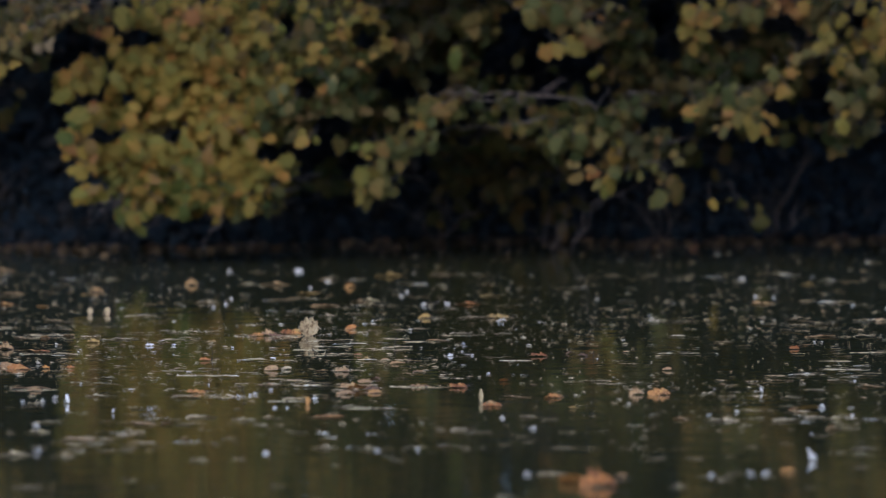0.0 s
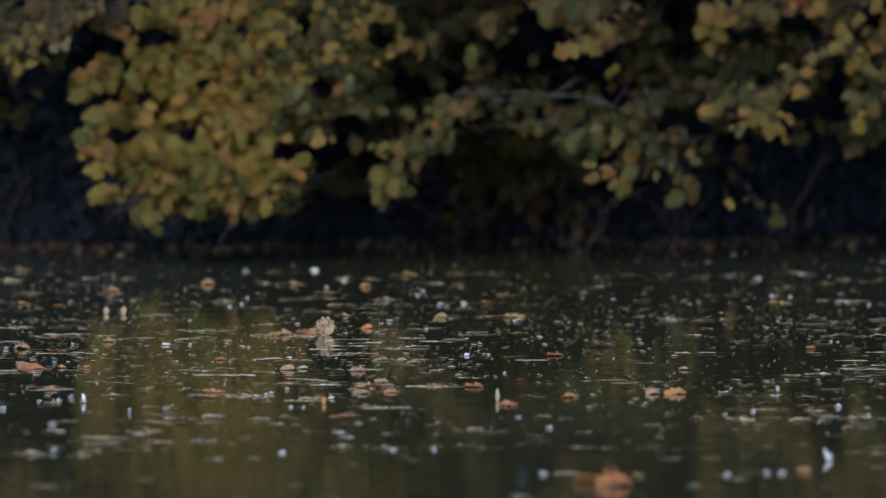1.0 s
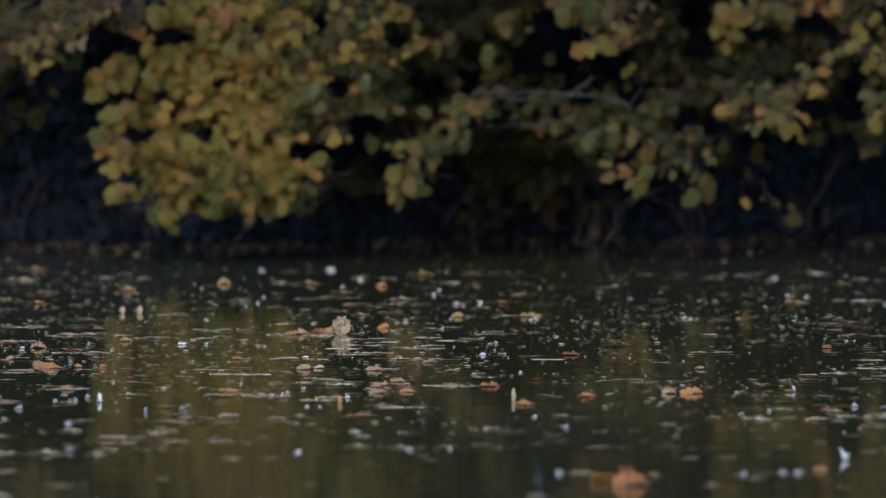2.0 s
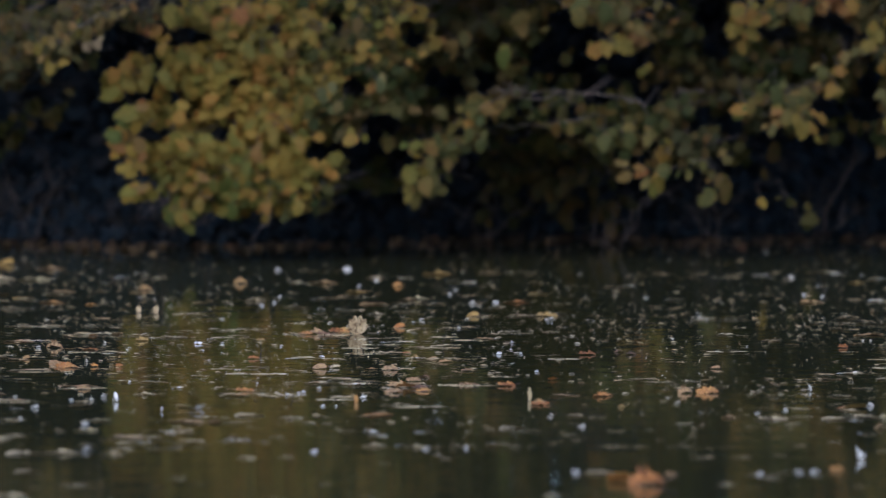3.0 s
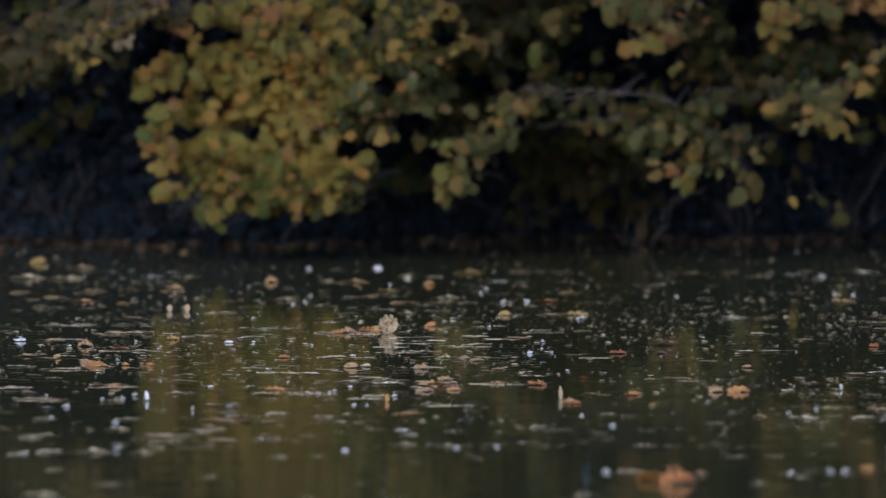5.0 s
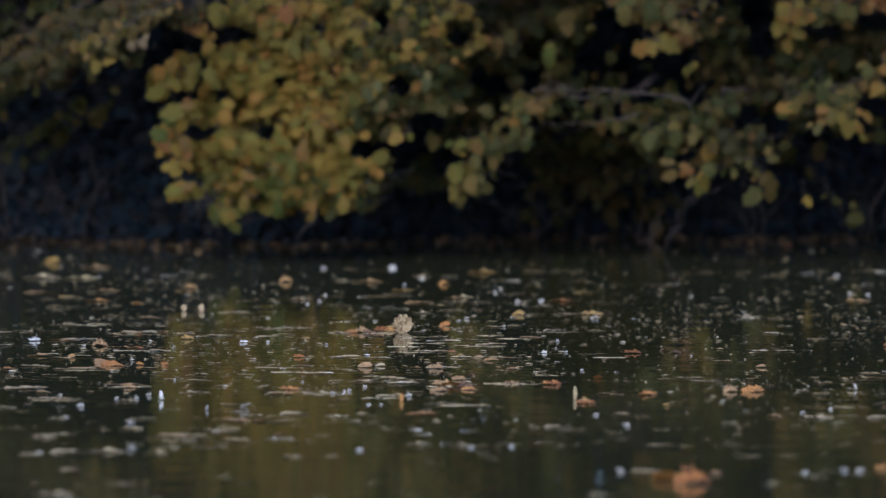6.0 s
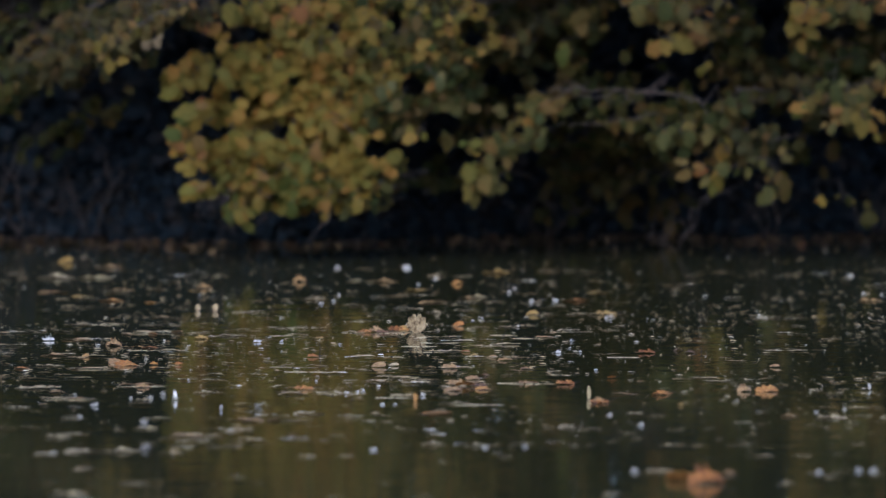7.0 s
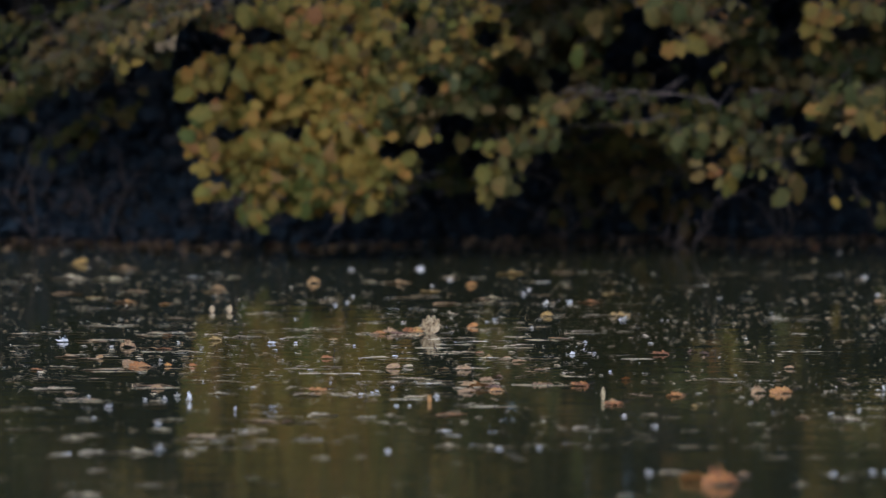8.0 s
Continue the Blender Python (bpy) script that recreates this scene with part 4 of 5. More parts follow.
bare_shrub((-2.01, 36.20, 0.01), [((-2.12, 36.00, 0.30), 0.008), ((-1.98, 36.00, 0.21), 0.006), ((-2.37, 36.00, 0.27), 0.007)], 56)
bare_shrub((-2.32, 35.60, -0.01), [((-2.42, 35.20, 0.30), 0.01), ((-2.34, 35.20, 0.58), 0.006)], 57)
bare_shrub((-1.95, 35.60, 0.01), [((-2.04, 35.30, 0.30), 0.006), ((-1.81, 35.30, 0.41), 0.005)], 58)


# the wood behind and above, out of sight, added to shade the bank
def wood(seed):
    rnd = random.Random(seed)
    for k in range(16):
        x = -15 + 2.0 * k + rnd.uniform(-0.5, 0.5)
        y = 40.5 + rnd.uniform(-1.2, 3)
        base = Vector((x, y, ground_height(x, y) - 0.1))
        ob = thing("tree", base, "dark woodland tree behind the bank", "tree", "woodland trees")
        h = rnd.uniform(6, 8)
        top = base + Vector((rnd.uniform(-0.6, 0.6), -1.0, h))
        line = bent(base, top, rnd, 8, 0, 0.08)
        v, f = tube(line, [0.17 * (1.2 - 0.9 * i / 8) for i in range(9)], 9)
        link_mesh("trunk", v, f, M_BARK, ob)
        poses = []
        for c in range(16):
            s = rnd.uniform(0.3, 1.0)
            hub = base.lerp(top, s) + Vector((rnd.uniform(-1.6, 1.6), rnd.uniform(-3.6, 1.6), rnd.uniform(-0.3, 0.9)))
            hub.z = max(hub.z, 1.9)
            v, f = tube(bent(line[max(2, int(s * 7))], hub, rnd, 5, 0.1, 0.1), [0.05, 0.04, 0.03, 0.022, 0.015, 0.008], 5)
            link_mesh("limb", v, f, M_BARK, ob)
            for _ in range(150):
                p = hub + Vector([rnd.gauss(0, a) for a in (0.55, 0.55, 0.35)])
                poses.append(frame_of(p, (rnd.gauss(0, 1), rnd.gauss(0, 1), -0.6), (rnd.gauss(0, 0.4), rnd.gauss(-0.3, 0.4), 1), rnd.uniform(0.16, 0.26)))
        scatter("crown", OVATES, poses, LEAF_SHADED_OLIVE[1], ob)


wood(21)


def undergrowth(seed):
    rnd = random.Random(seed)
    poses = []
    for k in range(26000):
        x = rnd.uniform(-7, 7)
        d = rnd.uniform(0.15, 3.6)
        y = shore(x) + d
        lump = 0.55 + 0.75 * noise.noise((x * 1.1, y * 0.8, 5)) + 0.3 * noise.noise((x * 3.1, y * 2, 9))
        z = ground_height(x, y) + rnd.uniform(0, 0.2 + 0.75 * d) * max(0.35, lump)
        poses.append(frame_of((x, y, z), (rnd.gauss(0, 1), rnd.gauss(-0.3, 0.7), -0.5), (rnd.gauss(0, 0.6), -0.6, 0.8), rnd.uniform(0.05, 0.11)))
    tall = []
    for k in range(26000):  # tall shrubs that close the wood and its sky gaps, haze blue in their colour
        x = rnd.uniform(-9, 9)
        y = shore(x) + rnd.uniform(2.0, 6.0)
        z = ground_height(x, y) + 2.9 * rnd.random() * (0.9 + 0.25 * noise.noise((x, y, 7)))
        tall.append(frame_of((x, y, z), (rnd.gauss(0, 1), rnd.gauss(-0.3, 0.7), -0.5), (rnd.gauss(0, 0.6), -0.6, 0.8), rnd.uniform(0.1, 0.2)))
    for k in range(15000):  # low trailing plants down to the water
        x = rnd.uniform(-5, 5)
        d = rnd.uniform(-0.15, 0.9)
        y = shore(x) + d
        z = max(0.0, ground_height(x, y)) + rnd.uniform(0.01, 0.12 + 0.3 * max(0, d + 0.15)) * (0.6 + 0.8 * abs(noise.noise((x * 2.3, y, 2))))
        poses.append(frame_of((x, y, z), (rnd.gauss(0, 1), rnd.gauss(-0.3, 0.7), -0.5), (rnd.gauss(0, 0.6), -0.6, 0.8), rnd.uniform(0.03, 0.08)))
    ob = scatter("thicket", OVATES, tall, M_HAZE_THICKET, None, "tall blue-green thicket in the depth of the wood")
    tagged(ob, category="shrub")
    ob = scatter("undergrowth", OVATES, poses, M_SHADED_BANK, None, "dark green shrubs and brambles in the shade of the bank")
    tagged(ob, category="shrub")


undergrowth(31)


def bank_litter(seed):
    rnd = random.Random(seed)
    poses = []
    for k in range(1100):
        x = rnd.uniform(-4.5, 4.5)
        y = shore(x) + rnd.gauss(0, 0.35) - 0.35
        z = max(0.004, ground_height(x, y)) + 0.01
        poses.append(frame_of((x, y, z), (rnd.gauss(0, 1), rnd.gauss(0, 1), 0), (rnd.gauss(0, 0.1), rnd.gauss(-0.05, 0.1), 1), rnd.uniform(0.025, 0.065)))
    ob = scatter("leaf_litter", OVATES, poses, M_LITTER, None, "brown fallen leaves along the water's edge")
    tagged(ob, category="leaf litter")


bank_litter(33)

# ---- what floats on the water ----
RND = random.Random(77)
CURLS = {}


def float_mesh(kind, k, material):
    key = (kind, k, material.name)
    if key not in CURLS:
        r = random.Random(k * 7 + len(kind))
        if kind == "oak":
            v, f = lobed(3 + k % 2, 0.66, 0.09 + 0.022 * k, r, 0.6)
        elif kind == "fan":
            v, f = fingered(r)
        elif kind == "flat":
            v, f = lobed(2 + k % 2, 0.5 - 0.03 * k, 0.03 + 0.012 * k, r, 0.2)
        elif kind == "slim":
            v, f = ovate(0.03, 0.1, 0.3)
            v = v - np.array((0, 0.5, 0))
            v[:, 2] += 0.03 * np.sin(v[:, 1] * (6 + 2 * k) + k)
        else:
            v, f = ovate(0.1, 0.35, 0.7)
            v = v - np.array((0, 0.5, 0))
        v[:, 2] -= v[:, 2].min() if kind == "fan" else np.quantile(v[:, 2], 0.45)
        me = bpy.data.meshes.new("blade")
        me.from_pydata([tuple(c) for c in v], [], f)
        me.materials.append(material)
        me.shade_smooth()
        CURLS[key] = me
    return CURLS[key]


WORDS = {"rust_leaf": "rusty orange", "tan_leaf": "dry tan", "pale_leaf": "pale straw-coloured", "yellow_leaf": "bright yellow", "brown_leaf": "dark brown"}
SHAPES = {"oak": "curled lobed", "flat": "flat lobed", "fan": "upright fan-shaped", "slim": "slim", "round": "cupped oval"}


def fallen_leaf(x, y, size, kind, material, stand=0.0):
    """A fallen leaf on the water; stand: degrees by which it is raised on its edge."""
    rnd = random.Random(round(1000 * x) * 131 + round(100 * y))
    ob = thing("floating_leaf", (x, y, 0.003), WORDS[material.name] + " " + SHAPES[kind] + " leaf floating on the pond", "leaf", "leaves floating on the pond")
    ob.rotation_euler = (0, 0, rnd.uniform(-0.35, 0.35) + (1.57 if stand < 70 else 0))
    blade = new("blade", float_mesh(kind, rnd.randrange(6), material))
    blade.parent = ob
    blade.scale = (size, size, size)
    if stand < 70:  # long side along the water, one margin raised
        blade.rotation_euler = (rnd.uniform(-0.05, 0.05), 0.6 * radians(stand) * (-1 if rnd.random() < 0.88 else 1), 0)
        blade.location = (0, 0, 0.1 * size * math.sin(radians(stand)))
    else:
        blade.rotation_euler = (radians(stand), 0, 0)
        blade.location = (0, 0, 0.4 * size * math.sin(radians(stand)))
    if kind in ("oak", "round"):
        v, f = tube([(0, -0.5, 0.03), (0.03, -0.68, 0.05), (0.0, -0.85, 0.1)], [0.018, 0.015, 0.012], 4)
        stalk = link_mesh("stalk", v, f, M_TWIG, blade)
        stalk.location = (0, 0, 0)
    return ob


RUST, TAN, PALE, YELLOW, BROWN = M_RUST, M_TAN, M_PALE, M_YELLOW, M_BROWN


def feather(x, y, size, lean=45.0):
    """A small white down feather: a cupped vane with a tuft of down, resting on the water."""
    ob = thing("feather", (x, y, 0.002), "small white feather floating on the pond", "feather", "feathers on the pond")
    turn = RND.uniform(-0.7, 0.7)
    ob.rotation_euler = (0, 0, turn + (1.57 if lean < 70 else 0))
    v, f = ovate(RND.uniform(0.2, 0.5), 0.3, RND.uniform(0.3, 0.45))
    vane = link_mesh("vane", v, f, M_FEATHER, ob)
    up = radians(lean)
    if lean < 70:
        vane.rotation_euler, vane.location = (0.2 * up, -up, 0), (0, -0.35 * size, 0.06 * size)
        vane.scale = (0.6 * size, 0.7 * size, 0.5 * size)
    else:
        vane.rotation_euler, vane.location = (up, 0, 0), (0, 0, 0)
        vane.scale = (0.6 * size, 0.7 * size, 0.6 * size)
    poses = [frame_of((RND.gauss(0, 0.08) * size, RND.gauss(0, 0.12) * size, 0.02 * size), (RND.gauss(0, 0.8), RND.gauss(0, 0.8), RND.uniform(0.1, 0.9)), (0.1, 0.2, 1), RND.uniform(0.2, 0.42) * size) for _ in range(9)]
    down = scatter("down", [ovate(-0.3, 0.2, 0.3), ovate(0.3, 0.3, 0.22)], poses, M_FEATHER, ob, "", "")
    down.location = (0, 0, 0)
    return ob


def stem(x, y, size):
    """A bare leaf stalk that stands out of the water."""
    ob = thing("floating_stalk", (x, y, -0.005), "thin brown leaf stalk standing out of the water", "stalk", "stalks in the pond")
    a = Vector((0, 0, 0))
    b = Vector((RND.uniform(-0.25, 0.25) * size, 0, size + 0.005))
    v, f = tube(bent(a, b, RND, 4, 0, 0.12), [0.0016, 0.0015, 0.0013, 0.0011, 0.0008], 5)
    st = link_mesh("stalk", v, f, M_TWIG, ob)
    st.location = (0, 0, 0)
    return ob


def straw(x, y, size):
    """A dry reed straw that lies on the water, with a broken joint."""
    ob = thing("floating_straw", (x, y, 0.002), "thin dry straw lying flat on the pond water", "straw", "straws on the pond")
    turn = RND.uniform(-0.25, 0.25)
    line = [Vector((size * (k / 6 - 0.5), turn * size * (k / 6 - 0.5) + RND.gauss(0, 0.04) * size, RND.uniform(-0.0028, -0.0008))) for k in range(7)]
    v, f = tube(line, [RND.uniform(0.0010, 0.0017) for _ in range(6)] + [0.0006], 5)
    stalk = link_mesh("stalk", v, f, M_STRAW, ob)
    stalk.location = (0, 0, 0)
    joint = link_mesh("joint", *tube([line[3] + Vector((-0.004, 0, 0)), line[3], line[3] + Vector((0.004, 0, 0))], [0.0016, 0.0021, 0.0016], 6), M_TWIG, ob)
    joint.location = (0, 0, 0)
    return ob


feather(-1.693, 27.74, 0.065)
fallen_leaf(-1.587, 27.78, 0.130, "flat", TAN)
fallen_leaf(-1.582, 27.81, 0.030, "oak", RUST)
fallen_leaf(-1.428, 27.43, 0.064, "oak", TAN, 35)
feather(-1.488, 27.43, 0.026)
fallen_leaf(-1.632, 28.77, 0.099, "slim", PALE)
fallen_leaf(-1.511, 28.81, 0.121, "slim", PALE)
fallen_leaf(-1.380, 28.21, 0.154, "slim", PALE)
fallen_leaf(-1.285, 28.28, 0.132, "slim", PALE)
fallen_leaf(-1.311, 28.14, 0.035, "oak", RUST, 15)
fallen_leaf(-1.228, 28.25, 0.053, "round", TAN)
fallen_leaf(-1.408, 28.10, 0.048, "flat", TAN)
fallen_leaf(-1.113, 27.85, 0.052, "oak", YELLOW, 30)
fallen_leaf(-1.012, 28.06, 0.140, "slim", PALE)
fallen_leaf(-1.282, 27.29, 0.068, "oak", RUST)
fallen_leaf(-1.337, 27.32, 0.094, "slim", TAN)
fallen_leaf(-1.200, 27.12, 0.114, "slim", PALE)
feather(-1.248, 27.71, 0.019)
fallen_leaf(-1.626, 26.82, 0.100, "flat", TAN)
fallen_leaf(-1.525, 26.69, 0.092, "slim", TAN)
fallen_leaf(-1.497, 26.75, 0.029, "round", TAN, 60)
fallen_leaf(-1.328, 26.30, 0.070, "oak", RUST, 38)
fallen_leaf(-1.362, 26.36, 0.060, "oak", TAN, 35)
fallen_leaf(-1.305, 26.24, 0.061, "oak", RUST, 20)
fallen_leaf(-1.379, 26.49, 0.045, "oak", TAN, 30)
fallen_leaf(-1.449, 26.08, 0.155, "flat", TAN)
fallen_leaf(-1.601, 26.24, 0.111, "flat", PALE)
fallen_leaf(-1.689, 26.08, 0.053, "oak", RUST)
fallen_leaf(-1.224, 26.30, 0.029, "oak", RUST, 50)
fallen_leaf(-1.133, 26.30, 0.029, "oak", RUST, 60)
feather(-1.264, 26.56, 0.033, 20)
fallen_leaf(-1.201, 29.75, 0.032, "round", PALE, 70)
fallen_leaf(-1.129, 29.75, 0.035, "round", PALE, 70)
stem(-1.112, 30.24, 0.052)
fallen_leaf(-1.425, 30.33, 0.052, "oak", RUST)
fallen_leaf(-1.377, 30.41, 0.043, "flat", PALE)
fallen_leaf(-1.597, 30.46, 0.105, "flat", RUST)
fallen_leaf(-1.497, 30.12, 0.047, "flat", PALE)
fallen_leaf(-1.592, 31.29, 0.107, "flat", TAN)
fallen_leaf(-1.886, 31.11, 0.131, "flat", TAN)
fallen_leaf(-1.736, 30.80, 0.091, "flat", YELLOW)
fallen_leaf(-1.756, 30.12, 0.066, "flat", PALE)
fallen_leaf(-1.245, 31.47, 0.064, "oak", TAN, 30)
fallen_leaf(-1.273, 31.24, 0.049, "oak", YELLOW)
fallen_leaf(-1.210, 32.50, 0.066, "flat", PALE)
fallen_leaf(-1.978, 33.71, 0.074, "round", YELLOW, 40)
fallen_leaf(-1.757, 33.24, 0.140, "flat", TAN)
fallen_leaf(-1.949, 32.35, 0.177, "flat", PALE)
fallen_leaf(-1.770, 32.31, 0.151, "flat", PALE)
fallen_leaf(-1.567, 25.03, 0.156, "flat", PALE, 6)
fallen_leaf(-1.487, 24.83, 0.054, "oak", TAN)
fallen_leaf(-1.468, 24.53, 0.126, "flat", PALE)
fallen_leaf(-1.400, 24.50, 0.065, "flat", TAN)
feather(-1.420, 24.69, 0.023, 20)
feather(-1.323, 24.15, 0.038, 15)
feather(-1.342, 23.65, 0.022)
fallen_leaf(-1.208, 25.09, 0.055, "oak", TAN, 20)
fallen_leaf(-1.214, 25.21, 0.187, "slim", TAN)
feather(-1.064, 24.47, 0.048, 80)
feather(-1.118, 24.69, 0.031, 15)
feather(-1.219, 24.53, 0.023, 20)
fallen_leaf(-1.176, 24.42, 0.061, "flat", PALE)
feather(-1.152, 24.53, 0.031, 20)
fallen_leaf(-0.982, 24.80, 0.085, "flat", PALE)
fallen_leaf(-0.997, 25.44, 0.087, "slim", PALE)
feather(-1.060, 25.44, 0.016)
feather(-0.893, 23.99, 0.026, 70)
fallen_leaf(-1.089, 23.57, 0.099, "flat", PALE)
fallen_leaf(-1.104, 23.12, 0.083, "flat", PALE)
feather(-1.116, 23.37, 0.036, 20)
fallen_leaf(-1.183, 23.07, 0.036, "flat", PALE)
fallen_leaf(-0.965, 22.81, 0.112, "flat", TAN)
fallen_leaf(-0.921, 22.83, 0.028, "oak", TAN, 20)
fallen_leaf(-0.876, 22.81, 0.052, "flat", PALE)
fallen_leaf(-0.803, 23.00, 0.097, "flat", PALE)
fallen_leaf(-0.803, 23.55, 0.116, "flat", TAN)
fallen_leaf(-1.361, 22.73, 0.082, "flat", PALE)
fallen_leaf(-1.249, 22.16, 0.118, "flat", PALE)
fallen_leaf(-1.136, 22.16, 0.118, "flat", PALE)
feather(-1.064, 22.27, 0.054, 8)
fallen_leaf(-0.979, 22.11, 0.079, "flat", PALE)
fallen_leaf(-1.363, 22.04, 0.072, "flat", PALE)
fallen_leaf(-1.201, 21.46, 0.077, "flat", PALE)
fallen_leaf(-1.033, 20.94, 0.088, "flat", PALE)
fallen_leaf(-1.206, 20.55, 0.114, "flat", PALE)
fallen_leaf(-0.843, 32.02, 0.060, "oak", TAN, 50)
feather(-0.700, 33.19, 0.036)
feather(-0.381, 33.19, 0.052, 50)
fallen_leaf(-0.595, 32.12, 0.055, "flat", PALE)
fallen_leaf(-0.480, 32.02, 0.135, "flat", TAN)
feather(-0.315, 31.74, 0.030)
fallen_leaf(-0.323, 31.29, 0.098, "flat", YELLOW)
fallen_leaf(-0.246, 32.40, 0.051, "round", PALE, 20)
fallen_leaf(-0.155, 31.88, 0.040, "oak", TAN, 30)
fallen_leaf(-0.901, 31.88, 0.045, "flat", PALE)
feather(-0.645, 30.93, 0.024)
feather(-0.659, 30.46, 0.024)
feather(-0.706, 30.24, 0.028)
fallen_leaf(-0.745, 30.58, 0.105, "flat", PALE)
fallen_leaf(-0.863, 30.54, 0.038, "flat", PALE)
fallen_leaf(-0.980, 30.46, 0.067, "flat", YELLOW)
fallen_leaf(-0.936, 30.58, 0.038, "flat", TAN)
fallen_leaf(-0.569, 30.12, 0.103, "slim", PALE)
fallen_leaf(-0.358, 30.12, 0.038, "flat", PALE)
fallen_leaf(-0.224, 31.11, 0.039, "flat", TAN)
fallen_leaf(-0.219, 30.41, 0.081, "flat", TAN)
fallen_leaf(-0.101, 30.67, 0.081, "flat", TAN)
fallen_leaf(-0.122, 29.79, 0.079, "slim", PALE)
fallen_leaf(-0.225, 29.59, 0.078, "flat", PALE)
fallen_leaf(-0.504, 29.04, 0.068, "slim", PALE)
fallen_leaf(-0.942, 29.51, 0.078, "slim", PALE)
fallen_leaf(-0.372, 28.40, 0.060, "oak", RUST, 50)
fallen_leaf(-0.340, 28.36, 0.045, "oak", RUST, 30)
fallen_leaf(-0.343, 28.50, 0.040, "round", YELLOW, 40)
fallen_leaf(-0.452, 28.30, 0.064, "oak", TAN, 40)
fallen_leaf(-0.488, 28.26, 0.050, "oak", RUST, 35)
fallen_leaf(-0.420, 28.24, 0.055, "oak", BROWN, 25)
fallen_leaf(-0.507, 28.21, 0.040, "oak", TAN, 20)
fallen_leaf(-0.286, 28.28, 0.078, "fan", PALE, 80)
fallen_leaf(-0.237, 28.28, 0.062, "slim", PALE)
fallen_leaf(-0.535, 28.28, 0.097, "slim", PALE)
fallen_leaf(-0.657, 27.85, 0.035, "oak", YELLOW, 30)
fallen_leaf(-0.750, 28.10, 0.096, "slim", PALE)
feather(-0.889, 27.64, 0.047, 50)
fallen_leaf(-0.835, 27.78, 0.056, "slim", TAN)
feather(-0.797, 27.67, 0.022)
feather(-0.569, 27.50, 0.019)
fallen_leaf(-0.656, 26.75, 0.046, "oak", RUST, 25)
stem(-0.630, 26.82, 0.050)
fallen_leaf(-0.403, 26.18, 0.053, "round", TAN, 45)
fallen_leaf(-0.349, 26.24, 0.037, "round", PALE, 30)
fallen_leaf(-0.629, 26.24, 0.090, "slim", PALE)
fallen_leaf(-0.742, 26.24, 0.070, "slim", PALE)
fallen_leaf(-0.810, 26.46, 0.045, "slim", PALE)
fallen_leaf(-0.219, 26.14, 0.049, "flat", TAN)
fallen_leaf(-0.147, 26.11, 0.057, "oak", TAN, 40)
fallen_leaf(-0.089, 27.05, 0.034, "oak", RUST, 30)
fallen_leaf(-0.057, 26.79, 0.033, "oak", YELLOW, 20)
fallen_leaf(-0.153, 27.09, 0.093, "slim", PALE)
fallen_leaf(-0.338, 26.69, 0.058, "slim", PALE)
fallen_leaf(-0.647, 24.98, 0.070, "oak", RUST, 22)
fallen_leaf(-0.689, 25.06, 0.035, "oak", TAN)
fallen_leaf(-0.730, 25.15, 0.047, "flat", PALE)
feather(-0.609, 25.38, 0.016)
fallen_leaf(-0.680, 24.75, 0.124, "slim", PALE)
fallen_leaf(-0.546, 24.80, 0.124, "slim", PALE)
feather(-0.492, 24.78, 0.027, 30)
stem(-0.477, 24.75, 0.039)
fallen_leaf(-0.410, 25.38, 0.087, "slim", TAN)
feather(-0.387, 25.12, 0.022)
feather(-0.438, 24.92, 0.025)
feather(-0.454, 24.86, 0.017)
fallen_leaf(-0.293, 24.64, 0.096, "flat", PALE)
feather(-0.231, 24.66, 0.038, 35)
fallen_leaf(-0.252, 24.42, 0.027, "oak", RUST, 70)
fallen_leaf(-0.453, 24.47, 0.057, "slim", TAN)
feather(-0.360, 24.23, 0.023)
feather(-0.318, 24.23, 0.017)
fallen_leaf(-0.181, 23.80, 0.111, "flat", RUST, 4)
fallen_leaf(-0.162, 23.85, 0.074, "flat", TAN)
fallen_leaf(-0.376, 23.80, 0.041, "flat", PALE)
fallen_leaf(-0.598, 23.80, 0.100, "flat", PALE)
feather(-0.777, 24.15, 0.041, 15)
fallen_leaf(-0.748, 24.15, 0.026, "flat", PALE)
fallen_leaf(-0.704, 23.47, 0.044, "round", BROWN)
fallen_leaf(-0.773, 23.47, 0.084, "flat", TAN)
fallen_leaf(-0.645, 23.47, 0.068, "flat", PALE)
fallen_leaf(-0.628, 22.85, 0.032, "round", TAN)
fallen_leaf(-0.561, 21.96, 0.063, "flat", PALE)
feather(-0.359, 22.22, 0.031)
fallen_leaf(-0.179, 22.45, 0.081, "flat", PALE)
fallen_leaf(-0.048, 22.41, 0.073, "flat", PALE)
feather(-0.016, 22.34, 0.030)
fallen_leaf(-0.118, 24.28, 0.102, "slim", PALE)
fallen_leaf(-0.083, 25.15, 0.084, "oak", RUST, 34)
fallen_leaf(-0.118, 25.21, 0.070, "oak", TAN, 40)
fallen_leaf(-0.040, 25.12, 0.062, "oak", BROWN, 30)
fallen_leaf(-0.150, 25.10, 0.055, "flat", PALE)
fallen_leaf(-0.125, 24.92, 0.066, "oak", TAN, 30)
fallen_leaf(-0.060, 25.50, 0.052, "oak", TAN, 45)
fallen_leaf(-0.024, 24.98, 0.051, "oak", RUST, 30)
fallen_leaf(-0.021, 25.71, 0.036, "oak", BROWN)
fallen_leaf(0.066, 25.74, 0.028, "oak", BROWN)
fallen_leaf(0.127, 26.05, 0.037, "oak", BROWN)
fallen_leaf(0.154, 25.32, 0.032, "oak", RUST)
fallen_leaf(0.262, 25.27, 0.067, "oak", RUST, 20)
fallen_leaf(0.337, 24.58, 0.046, "slim", PALE, 72)
